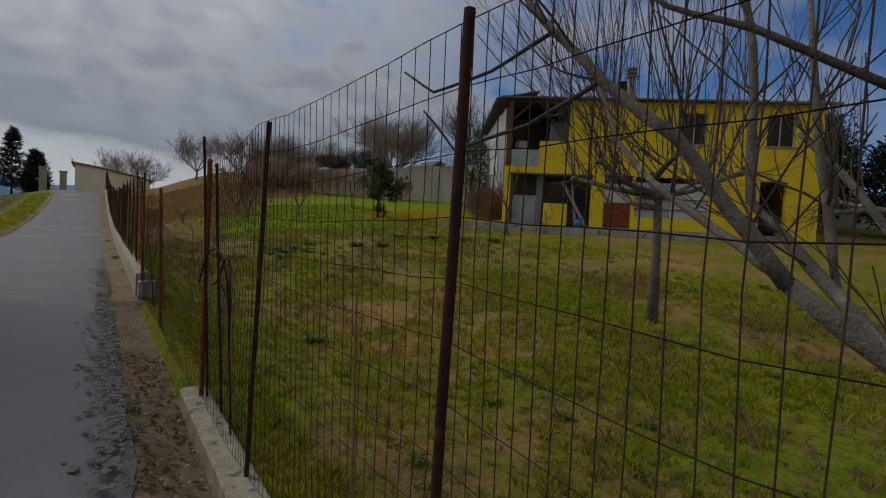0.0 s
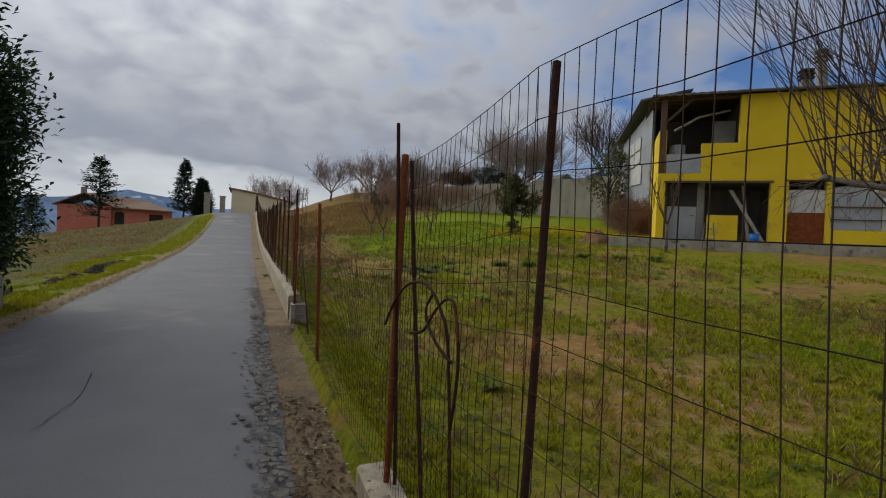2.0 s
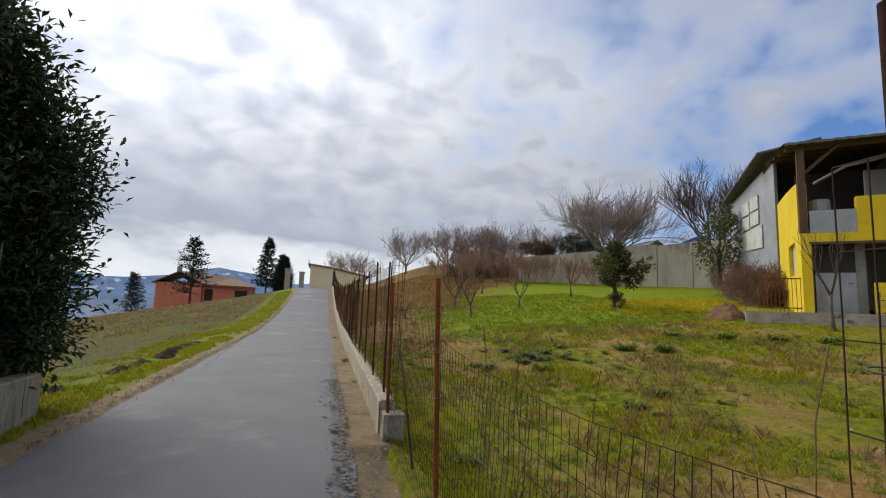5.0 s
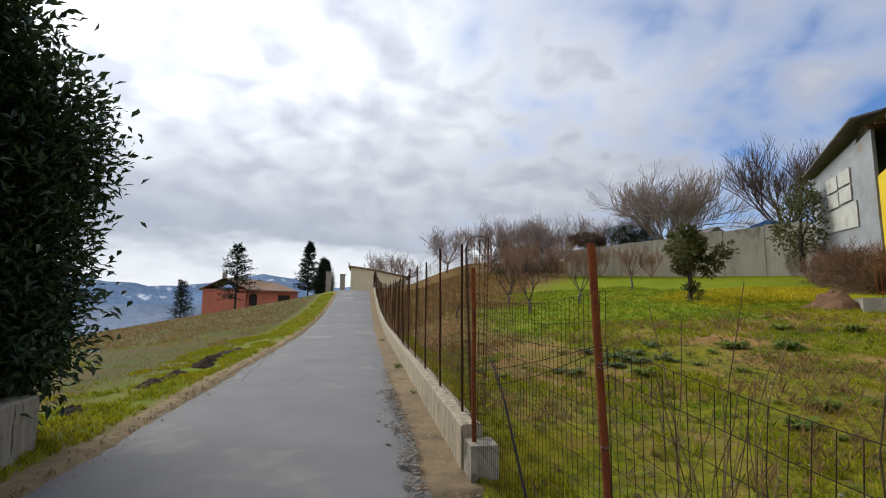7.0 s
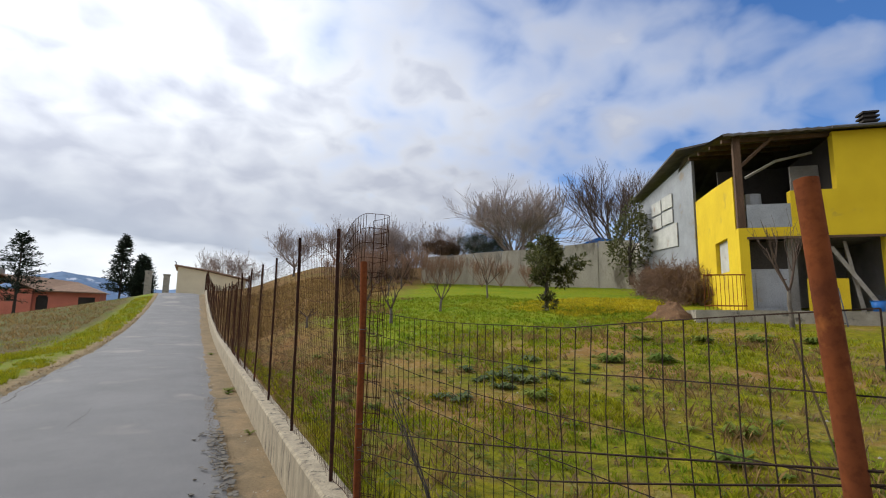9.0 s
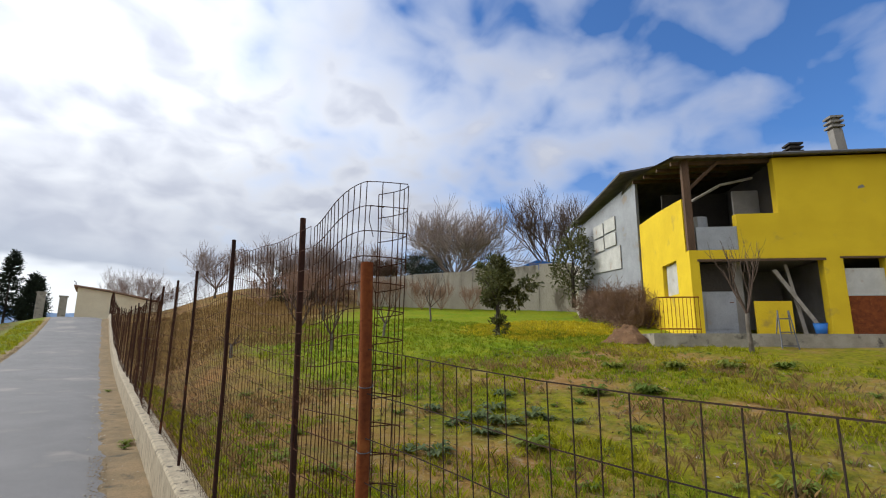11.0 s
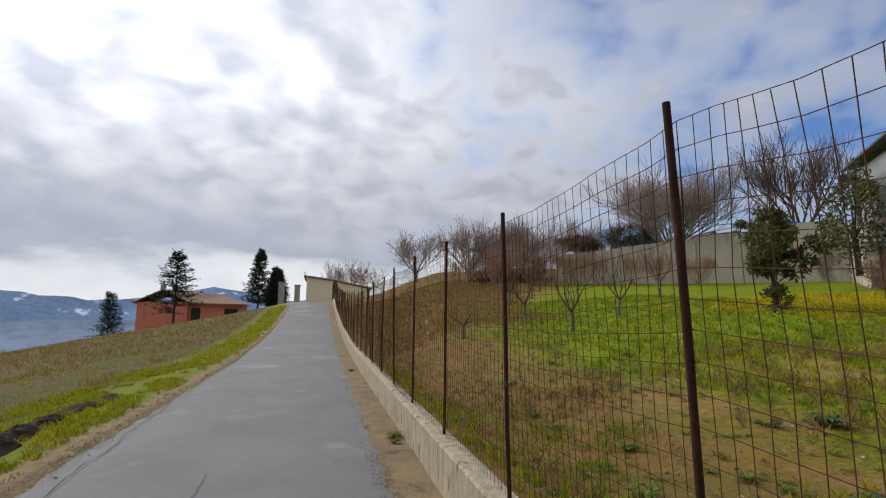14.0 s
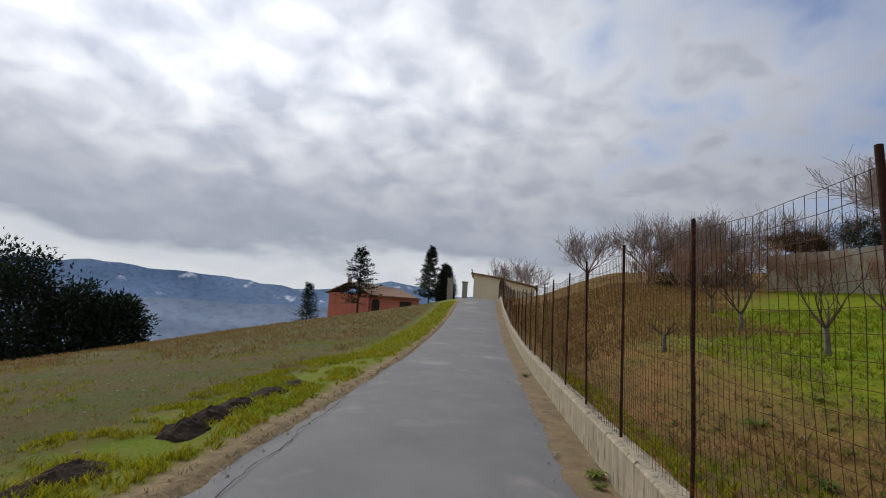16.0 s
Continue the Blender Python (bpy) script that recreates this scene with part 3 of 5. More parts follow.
for k in range(n_w + 1):
    u = -0.62 + 14.2 * k / n_w
    for d, z in ((-0.25, 5.70), (5.4, 6.83), (9.6, 5.9)):
        rf.v.append((u, d, z + 0.025 * (k % 2)))
    for d, z in ((-0.25, 5.62), (5.4, 6.75), (9.6, 5.82)):
        rf.v.append((u, d, z + 0.025 * (k % 2)))
for k in range(n_w):
    a, b = k * 6, k * 6 + 6
    rf.f += [(a, a + 1, b + 1, b)[::-1], (a + 1, a + 2, b + 2, b + 1)[::-1], (a + 3, a + 4, b + 4, b + 3), (a + 4, a + 5, b + 5, b + 4), (a, b, b + 3, a + 3)[::-1], (a + 2, b + 2, b + 5, a + 5)]
part("roof", rf, M["roofing"], house, "dark corrugated sheet roof")


def chimney(u, d, base, top, s, lean):
    c = part("chimney", Build().prism([(u, d, base), (u + s, d, base), (u + s, d + s, base), (u, d + s, base)], (lean, 0, top - base - 0.5)), M["grey_render"], house, "grey concrete chimney")
    for k in range(3):
        z = top - 0.5 + 0.17 * k
        b = Build().box((u + lean - 0.06, d - 0.06, z + 0.06), (u + lean + s + 0.06, d + s + 0.06, z + 0.13))
        b.box((u + lean + 0.04, d + 0.04, z), (u + lean + s - 0.04, d + s - 0.04, z + 0.06))
        part("cowl_ring", b, M["shade_and_dark"] if s > 0.4 else M["grey_render"], c)


chimney(5.3, 1.1, 5.7, 7.5, 0.30, -0.12)
chimney(5.6, 4.3, 6.3, 7.85, 0.42, 0)

# terrace slab before the house
slab = part("terrace", Build().box((-2.0, -1.6, -0.75), (9.0, -0.01, -0.02)), M["concrete"], house, "raised concrete terrace")

# sheet metal shed behind the gable
shed = empty("shed", HOUSE, "grey sheet-metal lean-to beside the yellow house", "shed")
shb = Build()
shb.prism([(-0.35, 5.35, 1.9), (-1.7, 12.4, 2.6), (-1.7, 12.4, 6.3), (-0.35, 5.35, 6.75)], (0.12, 0.03, 0))
part("wall", shb, M["sheet"], shed)
part("base", Build().prism([(-0.36, 5.36, -0.2), (-1.75, 12.4, 0.4), (-1.75, 12.4, 2.59), (-0.36, 5.36, 1.89)], (0.2, 0.03, 0)), M["concrete"], shed, "rough pale stone base")
part("roof", Build().prism([(-0.95, 5.3, 7.15), (-2.2, 12.8, 6.5), (-2.2, 12.8, 6.42), (-0.95, 5.3, 7.07)], (2.4, 0.3, 0.5)), M["roofing"], shed)

# ---- far wall at the top of the garden ----
bw = Build()
bw.prism([(16.66, 31.54, 2.6), (25.66, 18.44, 2.2), (25.66, 18.44, 6.0), (16.66, 31.54, 5.6)], (0.26, 0.18, 0))
wall_far = thing("wall_far", bw, M["pale_concrete"], "long old concrete retaining wall above the orchard", "wall", kind="structure")
rg_w = random.Random(61)
far_a, far_b, n_p = Vector((16.6, 31.5, 0)), Vector((25.6, 18.4, 0)), 7
for k in range(n_p):
    p0, p1 = far_a.lerp(far_b, (k + 0.012) / n_p), far_a.lerp(far_b, (k + 0.988) / n_p)
    z0, z1 = 5.85 + 0.5 * k / n_p + rg_w.uniform(-0.12, 0.12), 5.85 + 0.5 * (k + 1) / n_p + rg_w.uniform(-0.12, 0.12)
    push = Vector((-0.82, -0.57, 0)) * rg_w.uniform(0.0, 0.04)
    part("panel", Build().prism([p0 + push + Vector((0, 0, 2.6)), p1 + push + Vector((0, 0, 2.3)), p1 + push + Vector((0, 0, z1)), p0 + push + Vector((0, 0, z0))], (0.06, 0.04, 0)), M["pale_concrete"], wall_far)
part("panel", Build().prism([(25.595, 18.405, 2.5), (21.3, 14.6, 1.8), (21.3, 14.6, 3.6), (22.4, 15.5, 4.5), (23.7, 16.6, 4.7), (24.4, 17.3, 5.6), (25.595, 18.405, 6.1)], (0.25, -0.25, 0)), M["pale_concrete"], wall_far, "broken sloping end of the wall")


def surface_z(x, y):
    near = -14 < y < 40 and -20 < x < 30
    lump = 0.05 * noise.noise((x * 0.9, y * 0.9, 0.3)) + 0.03 * noise.noise((x * 2.7, y * 2.7, 1.3)) if near and not -2.1 < x < 1.7 else 0
    return ground_z(x, y) + lump


# ---- barn, gate and red house on the crest ----
barn = empty("barn", pose(0, 0, 0), "cream rendered barn at the crest of the road", "barn")
part("wall", Build().prism([(-1.5, 70, 1.5), (7.0, 70, 1.5), (7.0, 70, 5.9), (1.6, 70, 6.95), (-1.5, 70, 7.35)], (0, 8, 0)), M["cream"], barn)
part("roof", Build().prism([(-1.9, 69.6, 7.42), (1.6, 69.6, 7.0), (7.4, 69.6, 5.88), (7.4, 69.6, 6.06), (1.6, 69.6, 7.18), (-1.9, 69.6, 7.6)], (0, 8.8, 0)), M["tiles"], barn, "weathered tiled roof")
part("pipe", Build().tube([(-1.7, 69.8, 7.4), (-1.75, 69.8, 7.9), (-1.95, 69.8, 8.05)], 0.05, 5), M["grey_wire"], barn)
for x, z, s_ in ((-4.6, 6.5, 0.75), (-2.6, 6.15, 0.7)):
    g = empty("gate_pillar", pose(x, 68, 2.0), "grey concrete gate pillar with a flat cap", "pillar", "gate pillars")
    part("shaft", Build().box((-s_ / 2, -s_ / 2, 0), (s_ / 2, s_ / 2, z - 2.2)), M["concrete"], g)
    part("cap", Build().box((-s_ / 2 - 0.08, -s_ / 2 - 0.08, z - 2.198), (s_ / 2 + 0.08, s_ / 2 + 0.08, z - 2.05)), M["concrete"], g)

red = empty("red_house", pose(-20.0, 88, 0.2), "low salmon-red farmhouse with a tiled hip roof", "house")
part("wall", Build().box((-8.0, -0.0, -1.5), (-0.6, 7, 4.2)), M["red_wall"], red)
part("wall", Build().box((-0.595, 0.8, -1.5), (7.6, 7, 4.0)), M["red_wall"], red)
part("roof", Build().prism([(-8.6, -0.6, 4.1), (-4.2, -0.6, 6.3), (-0.2, -0.6, 4.2), (-0.2, -0.6, 4.05), (-4.2, -0.6, 6.12), (-8.6, -0.6, 3.95)], (0, 8.2, 0)), M["tiles"], red, "brown tiled gable roof")
rr = Build()
rr.add([(-4.4, 0.2, 6.25), (-4.4, 7.6, 4.2), (-1.6, 3.5, 6.3), (8.2, 0.0, 3.95), (8.2, 7.6, 3.95), (4.2, 3.6, 5.6), (-0.2, 0.0, 4.1), (8.2, 0.0, 3.8), (-0.2, 0.0, 3.9)],
       [(0, 6, 3, 5, 2), (3, 4, 5), (4, 1, 2, 5), (1, 0, 2), (6, 8, 7, 3)])
part("roof", rr, M["tiles"], red, "brown tiled hip roof")
part("chimney", Build().box((-5.4, 2.0, 5.2), (-4.7, 2.7, 7.2)), M["grey_render"], red)
# no holes in this wall: near-black panels paint the shade of openings
for a, b in (((-0.2, 0.76, 1.2), (1.2, 0.8, 3.1)), ((-0.05, 0.76, 3.1), (1.05, 0.8, 3.35)), ((4.9, 0.76, 2.0), (7.0, 0.8, 3.2))):
    part("window", Build().box(a, b), M["shade_and_dark"], red, "near-black panel painting a shaded opening")


# ---- trees ----
def grow(b, start, way, length, radius, level, rg_, spread=0.6, up=0.25, kids=4, sides=4, wobble=0.12, tips=None, least=0.003):
    pts, radii, p, d = [Vector(start)], [radius], Vector(start), Vector(way).normalized()
    steps = 4 if level > 0 else 3
    for i in range(steps):
        d = (d + Vector((rg_.uniform(-1, 1), rg_.uniform(-1, 1), rg_.uniform(-1, 1))) * wobble + Vector((0, 0, up * 0.3))).normalized()
        p = p + d * length / steps
        pts.append(p.copy())
        radii.append(max(least, radius * (1 - 0.62 * (i + 1) / steps)))
    b.tube(pts, radii, sides if level > 0 else 3, False)
    if tips is not None and level == 0:
        tips.append((pts[-1], d))
    if level <= 0:
        return
    for k in range(kids):
        q = 0.35 + 0.65 * (k + rg_.random()) / kids
        i = min(steps - 1, int(q * steps))
        at = pts[i].lerp(pts[i + 1], q * steps - i)
        a = rg_.uniform(0, 2 * math.pi)
        side_ = d.cross(Vector((math.cos(a), math.sin(a), 0.3))).normalized()
        way2 = (d * (1 - spread * 0.6) + side_ * spread + Vector((0, 0, up))).normalized()
        grow(b, at, way2, length * rg_.uniform(0.5, 0.78), max(least, radius * 0.5 * rg_.uniform(0.7, 1.1)), level - 1, rg_, spread, up, kids, sides, wobble, tips, least)


def bare_tree(name, x, y, height, seed, label, trunk_h=0.25, limbs=4, levels=3, kids=4, r=0.05, spread=0.6, up=0.3, mat="bark", twig_mat="twig", z=None, open_=0.7, group="", category="tree", lean=(0, 0), least=0.004):
    rg_ = random.Random(seed)
    z = surface_z(x, y) - 0.05 if z is None else z
    t = empty(name, pose(x, y, z), label, category, group)
    b = Build()
    h = height * trunk_h
    pts = [Vector((lean[0] * q + rg_.uniform(-1, 1) * 0.03 * h, lean[1] * q + rg_.uniform(-1, 1) * 0.03 * h, h * q)) for q in (0, 0.33, 0.66, 1)]
    pts[0] = Vector((0, 0, -0.1))
    b.tube(pts, [r * 1.5, r * 1.1, r, r * 0.95], 7)
    part("trunk", b, M[mat], t, smooth=True)
    c = Build()
    for k in range(limbs):
        a = 2 * math.pi * (k + rg_.uniform(0, 0.6)) / limbs
        way = Vector((math.cos(a) * open_, math.sin(a) * open_, 1.0 - 0.3 * rg_.random()))
        grow(c, pts[-1] - Vector((0, 0, 0.12 * h * rg_.random())), way, height * (1 - trunk_h) * rg_.uniform(0.5, 0.68), r * 0.62, levels, rg_, spread, up, kids, least=least)
    tagged(part("crown", c, M[twig_mat], t), kind="stuff")
    return t


def leaf_at(b, p, d, n, length, width, fold=0.25):
    """One pointed leaf, folded along its rib."""
    d = Vector(d).normalized()
    s_ = d.cross(n)
    s_ = s_.normalized() if s_.length > 1e-6 else Vector((1, 0, 0))
    nn = s_.cross(d)
    m_ = p + d * length * 0.5
    b.add([p, m_ + s_ * width / 2 + nn * width * fold, p + d * length - nn * length * 0.1, m_ - s_ * width / 2 + nn * width * fold, m_], [(0, 1, 4), (1, 2, 4), (2, 3, 4), (3, 0, 4)])


def leaf_mass(b, centre, radii, clumps, per, size, rg_, droop=0.0, shell=0.55, clump_r=0.28):
    centre = Vector(centre)
    for _ in range(clumps):
        v_ = Vector((rg_.gauss(0, 1), rg_.gauss(0, 1), rg_.gauss(0, 1))).normalized()
        q = shell + (1 - shell) * rg_.random()
        q *= 1 + 0.22 * noise.noise(v_ * 2.3 + centre)
        c = centre + Vector((v_.x * radii[0], v_.y * radii[1], v_.z * radii[2])) * q
        for _ in range(per):
            p = c + Vector((rg_.gauss(0, 1), rg_.gauss(0, 1), rg_.gauss(0, 1))) * clump_r * 0.55
            way = v_ * 0.8 + Vector((rg_.uniform(-1, 1), rg_.uniform(-1, 1), rg_.uniform(-1, 1) + 0.3 - droop))
            leaf_at(b, p, way, Vector((rg_.uniform(-1, 1), rg_.uniform(-1, 1), 1)), size * rg_.uniform(0.7, 1.25), size * rg_.uniform(0.32, 0.45))


def leafy(name, x, y, z, masses, trunk, mat, label, size, seed, category="tree", group="", bark="dark_bark"):
    """masses: (centre, radii, clumps, leaves per clump); trunk: height and radius."""
    rg_ = random.Random(seed)
    t = empty(name, pose(x, y, z), label, category, group)
    tb = Build().tube([(0, 0, -0.15), (0.02, 0.03, trunk[0] * 0.5), (-0.03, 0.02, trunk[0])], [trunk[1] * 1.3, trunk[1], trunk[1] * 0.7], 7)
    for k in range(5):
        a = k * 1.3
        c, r_, *_ = masses[k % len(masses)]
        tb.tube([(0, 0, trunk[0] * 0.7), Vector(c) + Vector((math.cos(a) * r_[0], math.sin(a) * r_[1], 0)) * 0.4], [trunk[1] * 0.5, trunk[1] * 0.2], 5)
    part("trunk", tb, M[bark], t, smooth=True)
    for c, r_, clumps, per in masses:
        b = Build()
        leaf_mass(b, c, r_, clumps, per, size, rg_, clump_r=min(r_) * 0.3)
        part("crown", b, M[mat], t)
    return t


def conifer(name, x, y, z, height, width, seed, label, dense=1.0, bare=0.1):
    rg_ = random.Random(seed)
    t = empty(name, pose(x, y, z), label, "conifer", "conifers on the crest")
    part("trunk", Build().tube([(0, 0, -0.3), (0, 0, height * 0.5), (0, 0, height * 0.97)], [height * 0.018, height * 0.012, height * 0.003], 6), M["dark_bark"], t)
    b = Build()
    tiers = 17
    for k in range(tiers):
        q = bare + (1 - bare) * k / tiers
        reach = width * 0.5 * (1 - (q - bare) / (1 - bare)) ** 0.85 * rg_.uniform(0.75, 1.1) + 0.05 * width
        for j in range(9):
            a = rg_.uniform(0, 6.28)
            out = Vector((math.cos(a), math.sin(a), 0))
            p0 = Vector((0, 0, height * q + rg_.uniform(-0.3, 0.3)))
            tip = p0 + out * reach * rg_.uniform(0.6, 1.15) + Vector((0, 0, reach * rg_.uniform(-0.1, 0.4)))
            b.tube([p0, p0.lerp(tip, 0.5) - Vector((0, 0, 0.05 * reach)), tip], [0.03, 0.02, 0.01], 3, False)
            for i in range(int(30 * dense)):
                c = p0.lerp(tip, 0.1 + 0.9 * rg_.random()) + Vector((rg_.gauss(0, 1), rg_.gauss(0, 1), rg_.gauss(0, 1))) * 0.12
                way = (tip - p0).normalized() + Vector((rg_.uniform(-1, 1), rg_.uniform(-1, 1), rg_.uniform(-0.5, 0.7))) * 0.7
                leaf_at(b, c, way, Vector((rg_.uniform(-1, 1), rg_.uniform(-1, 1), 1)), height * 0.045, height * 0.014)
    part("crown", b, M["conifer"], t)
    return t


# fruit trees on the bank
for x, y, h, sd in ((6.4, 13.9, 1.9, 3), (6.1, 10.5, 1.7, 5), (9.15, 13.2, 1.85, 8), (14.0, 17.6, 2.7, 12), (10.3, 22.0, 2.4, 15), (12.9, 26.5, 2.6, 19), (8.2, 19.5, 2.0, 23)):
    bare_tree("fruit_tree", x, y, h, sd, "small bare pruned fruit tree on the grassy bank", 0.3, 4, 2, 3, 0.045, 0.55, 0.45, group="bare fruit trees", open_=0.8)
bare_tree("fruit_sapling", 3.85, 11.7, 0.95, 31, "low bare sapling cut back near the ground", 0.4, 3, 1, 3, 0.04, 0.8, 0.3, category="sapling", open_=1.3)

# evergreen shrub tree in the orchard
rg_e = random.Random(43)
shrub_masses = [((0.1, 0, 0.35), (0.26, 0.26, 0.34), 26, 9)]
for k in range(19):
    a, q = rg_e.uniform(0, 6.283), rg_e.random() ** 0.6
    zc = rg_e.uniform(1.15, 2.45)
    out = 1.35 * q * (1.0 if zc < 2.0 else 0.6)
    shrub_masses.append(((math.cos(a) * out, math.sin(a) * out, zc), (rg_e.uniform(0.28, 0.5), rg_e.uniform(0.28, 0.5), rg_e.uniform(0.2, 0.36)), rg_e.randrange(22, 40), 9))
leafy("evergreen_tree", 12.3, 10.8, surface_z(12.3, 10.8), shrub_masses, (1.7, 0.06), "loquat", "low bushy evergreen tree with leathery leaves on the bank", 0.18, 41)

# trees above the far wall and on the skyline
bare_tree("walnut_tree", 21.5, 25.8, 5.5, 51, "wide rounded bare tree behind the far wall", 0.12, 17, 3, 6, 0.13, 0.55, 0.2, z=5.0, open_=1.15, least=0.011, twig_mat="pale_twig")
bare_tree("walnut_tree", 28.6, 23.2, 7.0, 52, "tall bare tree behind the sheet-metal shed", 0.2, 7, 3, 6, 0.16, 0.5, 0.3, z=5.2, open_=0.8, least=0.010)
for x, y, h, sd, z in ((14.9, 37.0, 4.8, 54, None), (17.6, 36.6, 4.6, 55, None), (12.2, 38.5, 4.6, 56, None), (9.6, 47.5, 5.0, 57, None), (4.2, 82.0, 7.2, 58, 4.0), (7.0, 84.0, 7.0, 59, 4.0), (20.5, 33.0, 4.6, 60, None), (16.4, 39.6, 4.8, 61, None)):
    bare_tree("bare_tree", x, y, h, sd, "bare winter tree on the skyline", 0.2, 9, 3, 5, 0.1, 0.55, 0.22, z=z, group="bare trees on the skyline", open_=1.2, least=0.010, twig_mat="pale_twig")
# reddish scrub on the slope below the far wall
for x, y, h, sd in ((11.2, 29.0, 2.2, 201), (12.6, 30.5, 2.6, 202), (14.4, 31.0, 2.4, 203), (16.0, 29.6, 2.3, 204), (17.4, 27.6, 2.2, 205), (13.2, 33.5, 2.8, 206), (18.6, 25.6, 2.0, 207), (9.8, 32.0, 2.2, 208), (16.6, 28.4, 2.0, 209), (15.2, 30.2, 2.6, 210), (12.0, 32.4, 2.4, 211), (19.4, 24.4, 1.7, 212), (20.6, 22.8, 1.6, 213)):
    bare_tree("scrub", x, y, h, sd, "bushy reddish-brown leafless scrub on the slope", 0.06, 9, 3, 4, 0.035, 0.5, 0.4, "twig", "scrub", group="leafless scrub", category="shrub", open_=0.9, least=0.006)
# brambles against the house and the shed
for x, y, z, h, sd in ((18.6, 9.3, 1.5, 1.6, 301), (19.2, 10.1, 1.7, 1.9, 302), (19.9, 11.2, 1.8, 1.9, 303), (20.6, 12.4, 2.0, 1.7, 304), (21.2, 13.4, 2.2, 1.6, 305)):
    bare_tree("bramble", x, y, h, sd, "tangled dry brown bramble against the house", 0.05, 14, 3, 5, 0.03, 0.75, 0.15, "twig", "bramble", z=z, group="brambles by the house", category="shrub", open_=1.0, least=0.007)
# thickets
for x, y, z, r_, sd, mat, lab in ((13.0, 36.0, None, (1.8, 1.5, 1.5), 71, "conifer", "dark evergreen thicket on the skyline"), (15.6, 35.6, None, (2.2, 1.5, 1.3), 72, "bush", "brown bramble thicket beside the far wall"),
                                 (20.2, 28.0, 6.2, (2.0, 1.6, 0.8), 73, "conifer", "dark ivy-covered hedge above the far wall"), (17.9, 30.6, 6.2, (1.6, 1.4, 0.55), 74, "bush", "brown scrub along the far wall top")):
    z = surface_z(x, y) if z is None else z
    leafy("thicket", x, y, z, [((0, 0, r_[2] * 0.75), r_, 620, 20), ((r_[0] * 0.5, 0.3, r_[2] * 0.45), (r_[0] * 0.7, r_[1] * 0.7, r_[2] * 0.6), 240, 20)], (r_[2], 0.05), mat, lab, 0.085, sd, "thicket")
leafy("evergreen_tree", 21.6, 15.2, 3.2, [((0, 0, 2.2), (1.1, 1.1, 1.7), 130, 10), ((0.3, 0, 3.6), (0.7, 0.7, 0.8), 40, 9)], (2.0, 0.1), "loquat", "narrow evergreen tree beside the shed", 0.25, 78)

# dark trees and a grey outbuilding past the far end of the house
for u, d, r_, sd in ((15.6, 5.0, (1.9, 1.9, 2.6), 401), (18.6, 3.4, (1.7, 1.7, 2.1), 402), (17.6, 8.5, (2.2, 2.2, 3.0), 403)):
    p = HOUSE @ Vector((u, d, 0))
    leafy("evergreen_tree", p.x, p.y, surface_z(p.x, p.y), [((0, 0, r_[2] * 1.15), r_, 320, 11), ((0.3, 0.2, r_[2] * 1.9), (r_[0] * 0.6, r_[1] * 0.6, r_[2] * 0.4), 90, 10)], (r_[2], 0.12), "conifer", "dark evergreen tree beyond the yellow house", 0.3, sd, group="evergreens beyond the house")
outbuilding = empty("outbuilding", HOUSE @ pose(19.5, 9.0, 0), "low grey outbuilding beyond the yellow house", "building")
part("wall", Build().box((-3.0, 0, -3.0), (4.5, 4, 2.6)), M["grey_render"], outbuilding)
part("roof", Build().prism([(-3.3, -0.3, 2.6), (4.8, -0.3, 2.6), (4.8, 4.3, 3.3), (-3.3, 4.3, 3.3)], (0, 0, 0.12)), M["roofing"], outbuilding)

# conifers by the crest and the red house
conifer("conifer", -19.4, 76, 0.6, 10.6, 7.4, 81, "open-branched dark conifer before the red house", 0.6, 0.2)
conifer("conifer", -8.3, 75, 2.0, 9.6, 4.6, 82, "dark conifer near the crest", 1.0, 0.2)
conifer("conifer", -27.0, 75, -1.0, 6.2, 4.8, 83, "small dark conifer below the red house", 1.0, 0.05)
leafy("cypress", -5.8, 74, 2.2, [((0, 0, 2.6), (1.35, 1.35, 2.9), 420, 16), ((0, 0, 5.2), (0.8, 0.8, 1.6), 160, 14)], (3.0, 0.15), "conifer", "dense dark cypress beside the gate", 0.35, 84)

# dark evergreen grove below the field
for k, (x, y, z, r_) in enumerate(((-45, 42, -6.5, (4.5, 4, 5.6)), (-40, 41, -6.0, (3.6, 3.5, 4.8)), (-36.5, 43, -5.5, (3.2, 3, 3.6)), (-33.5, 44, -5.0, (2.6, 2.5, 2.9)), (-51, 40, -8, (5, 5, 7.2)))):
    leafy("evergreen_tree", x, y, z, [((0, 0, r_[2]), (r_[0], r_[1], r_[2] * 1.08), 560, 9), ((r_[0] * 0.2, 0, r_[2] * 1.75), (r_[0] * 0.5, r_[1] * 0.5, r_[2] * 0.5), 70, 9)], (r_[2] * 0.8, 0.2), "conifer", "dark dense evergreen tree at the field's lower edge", 0.5, 90 + k, group="evergreens below the field")

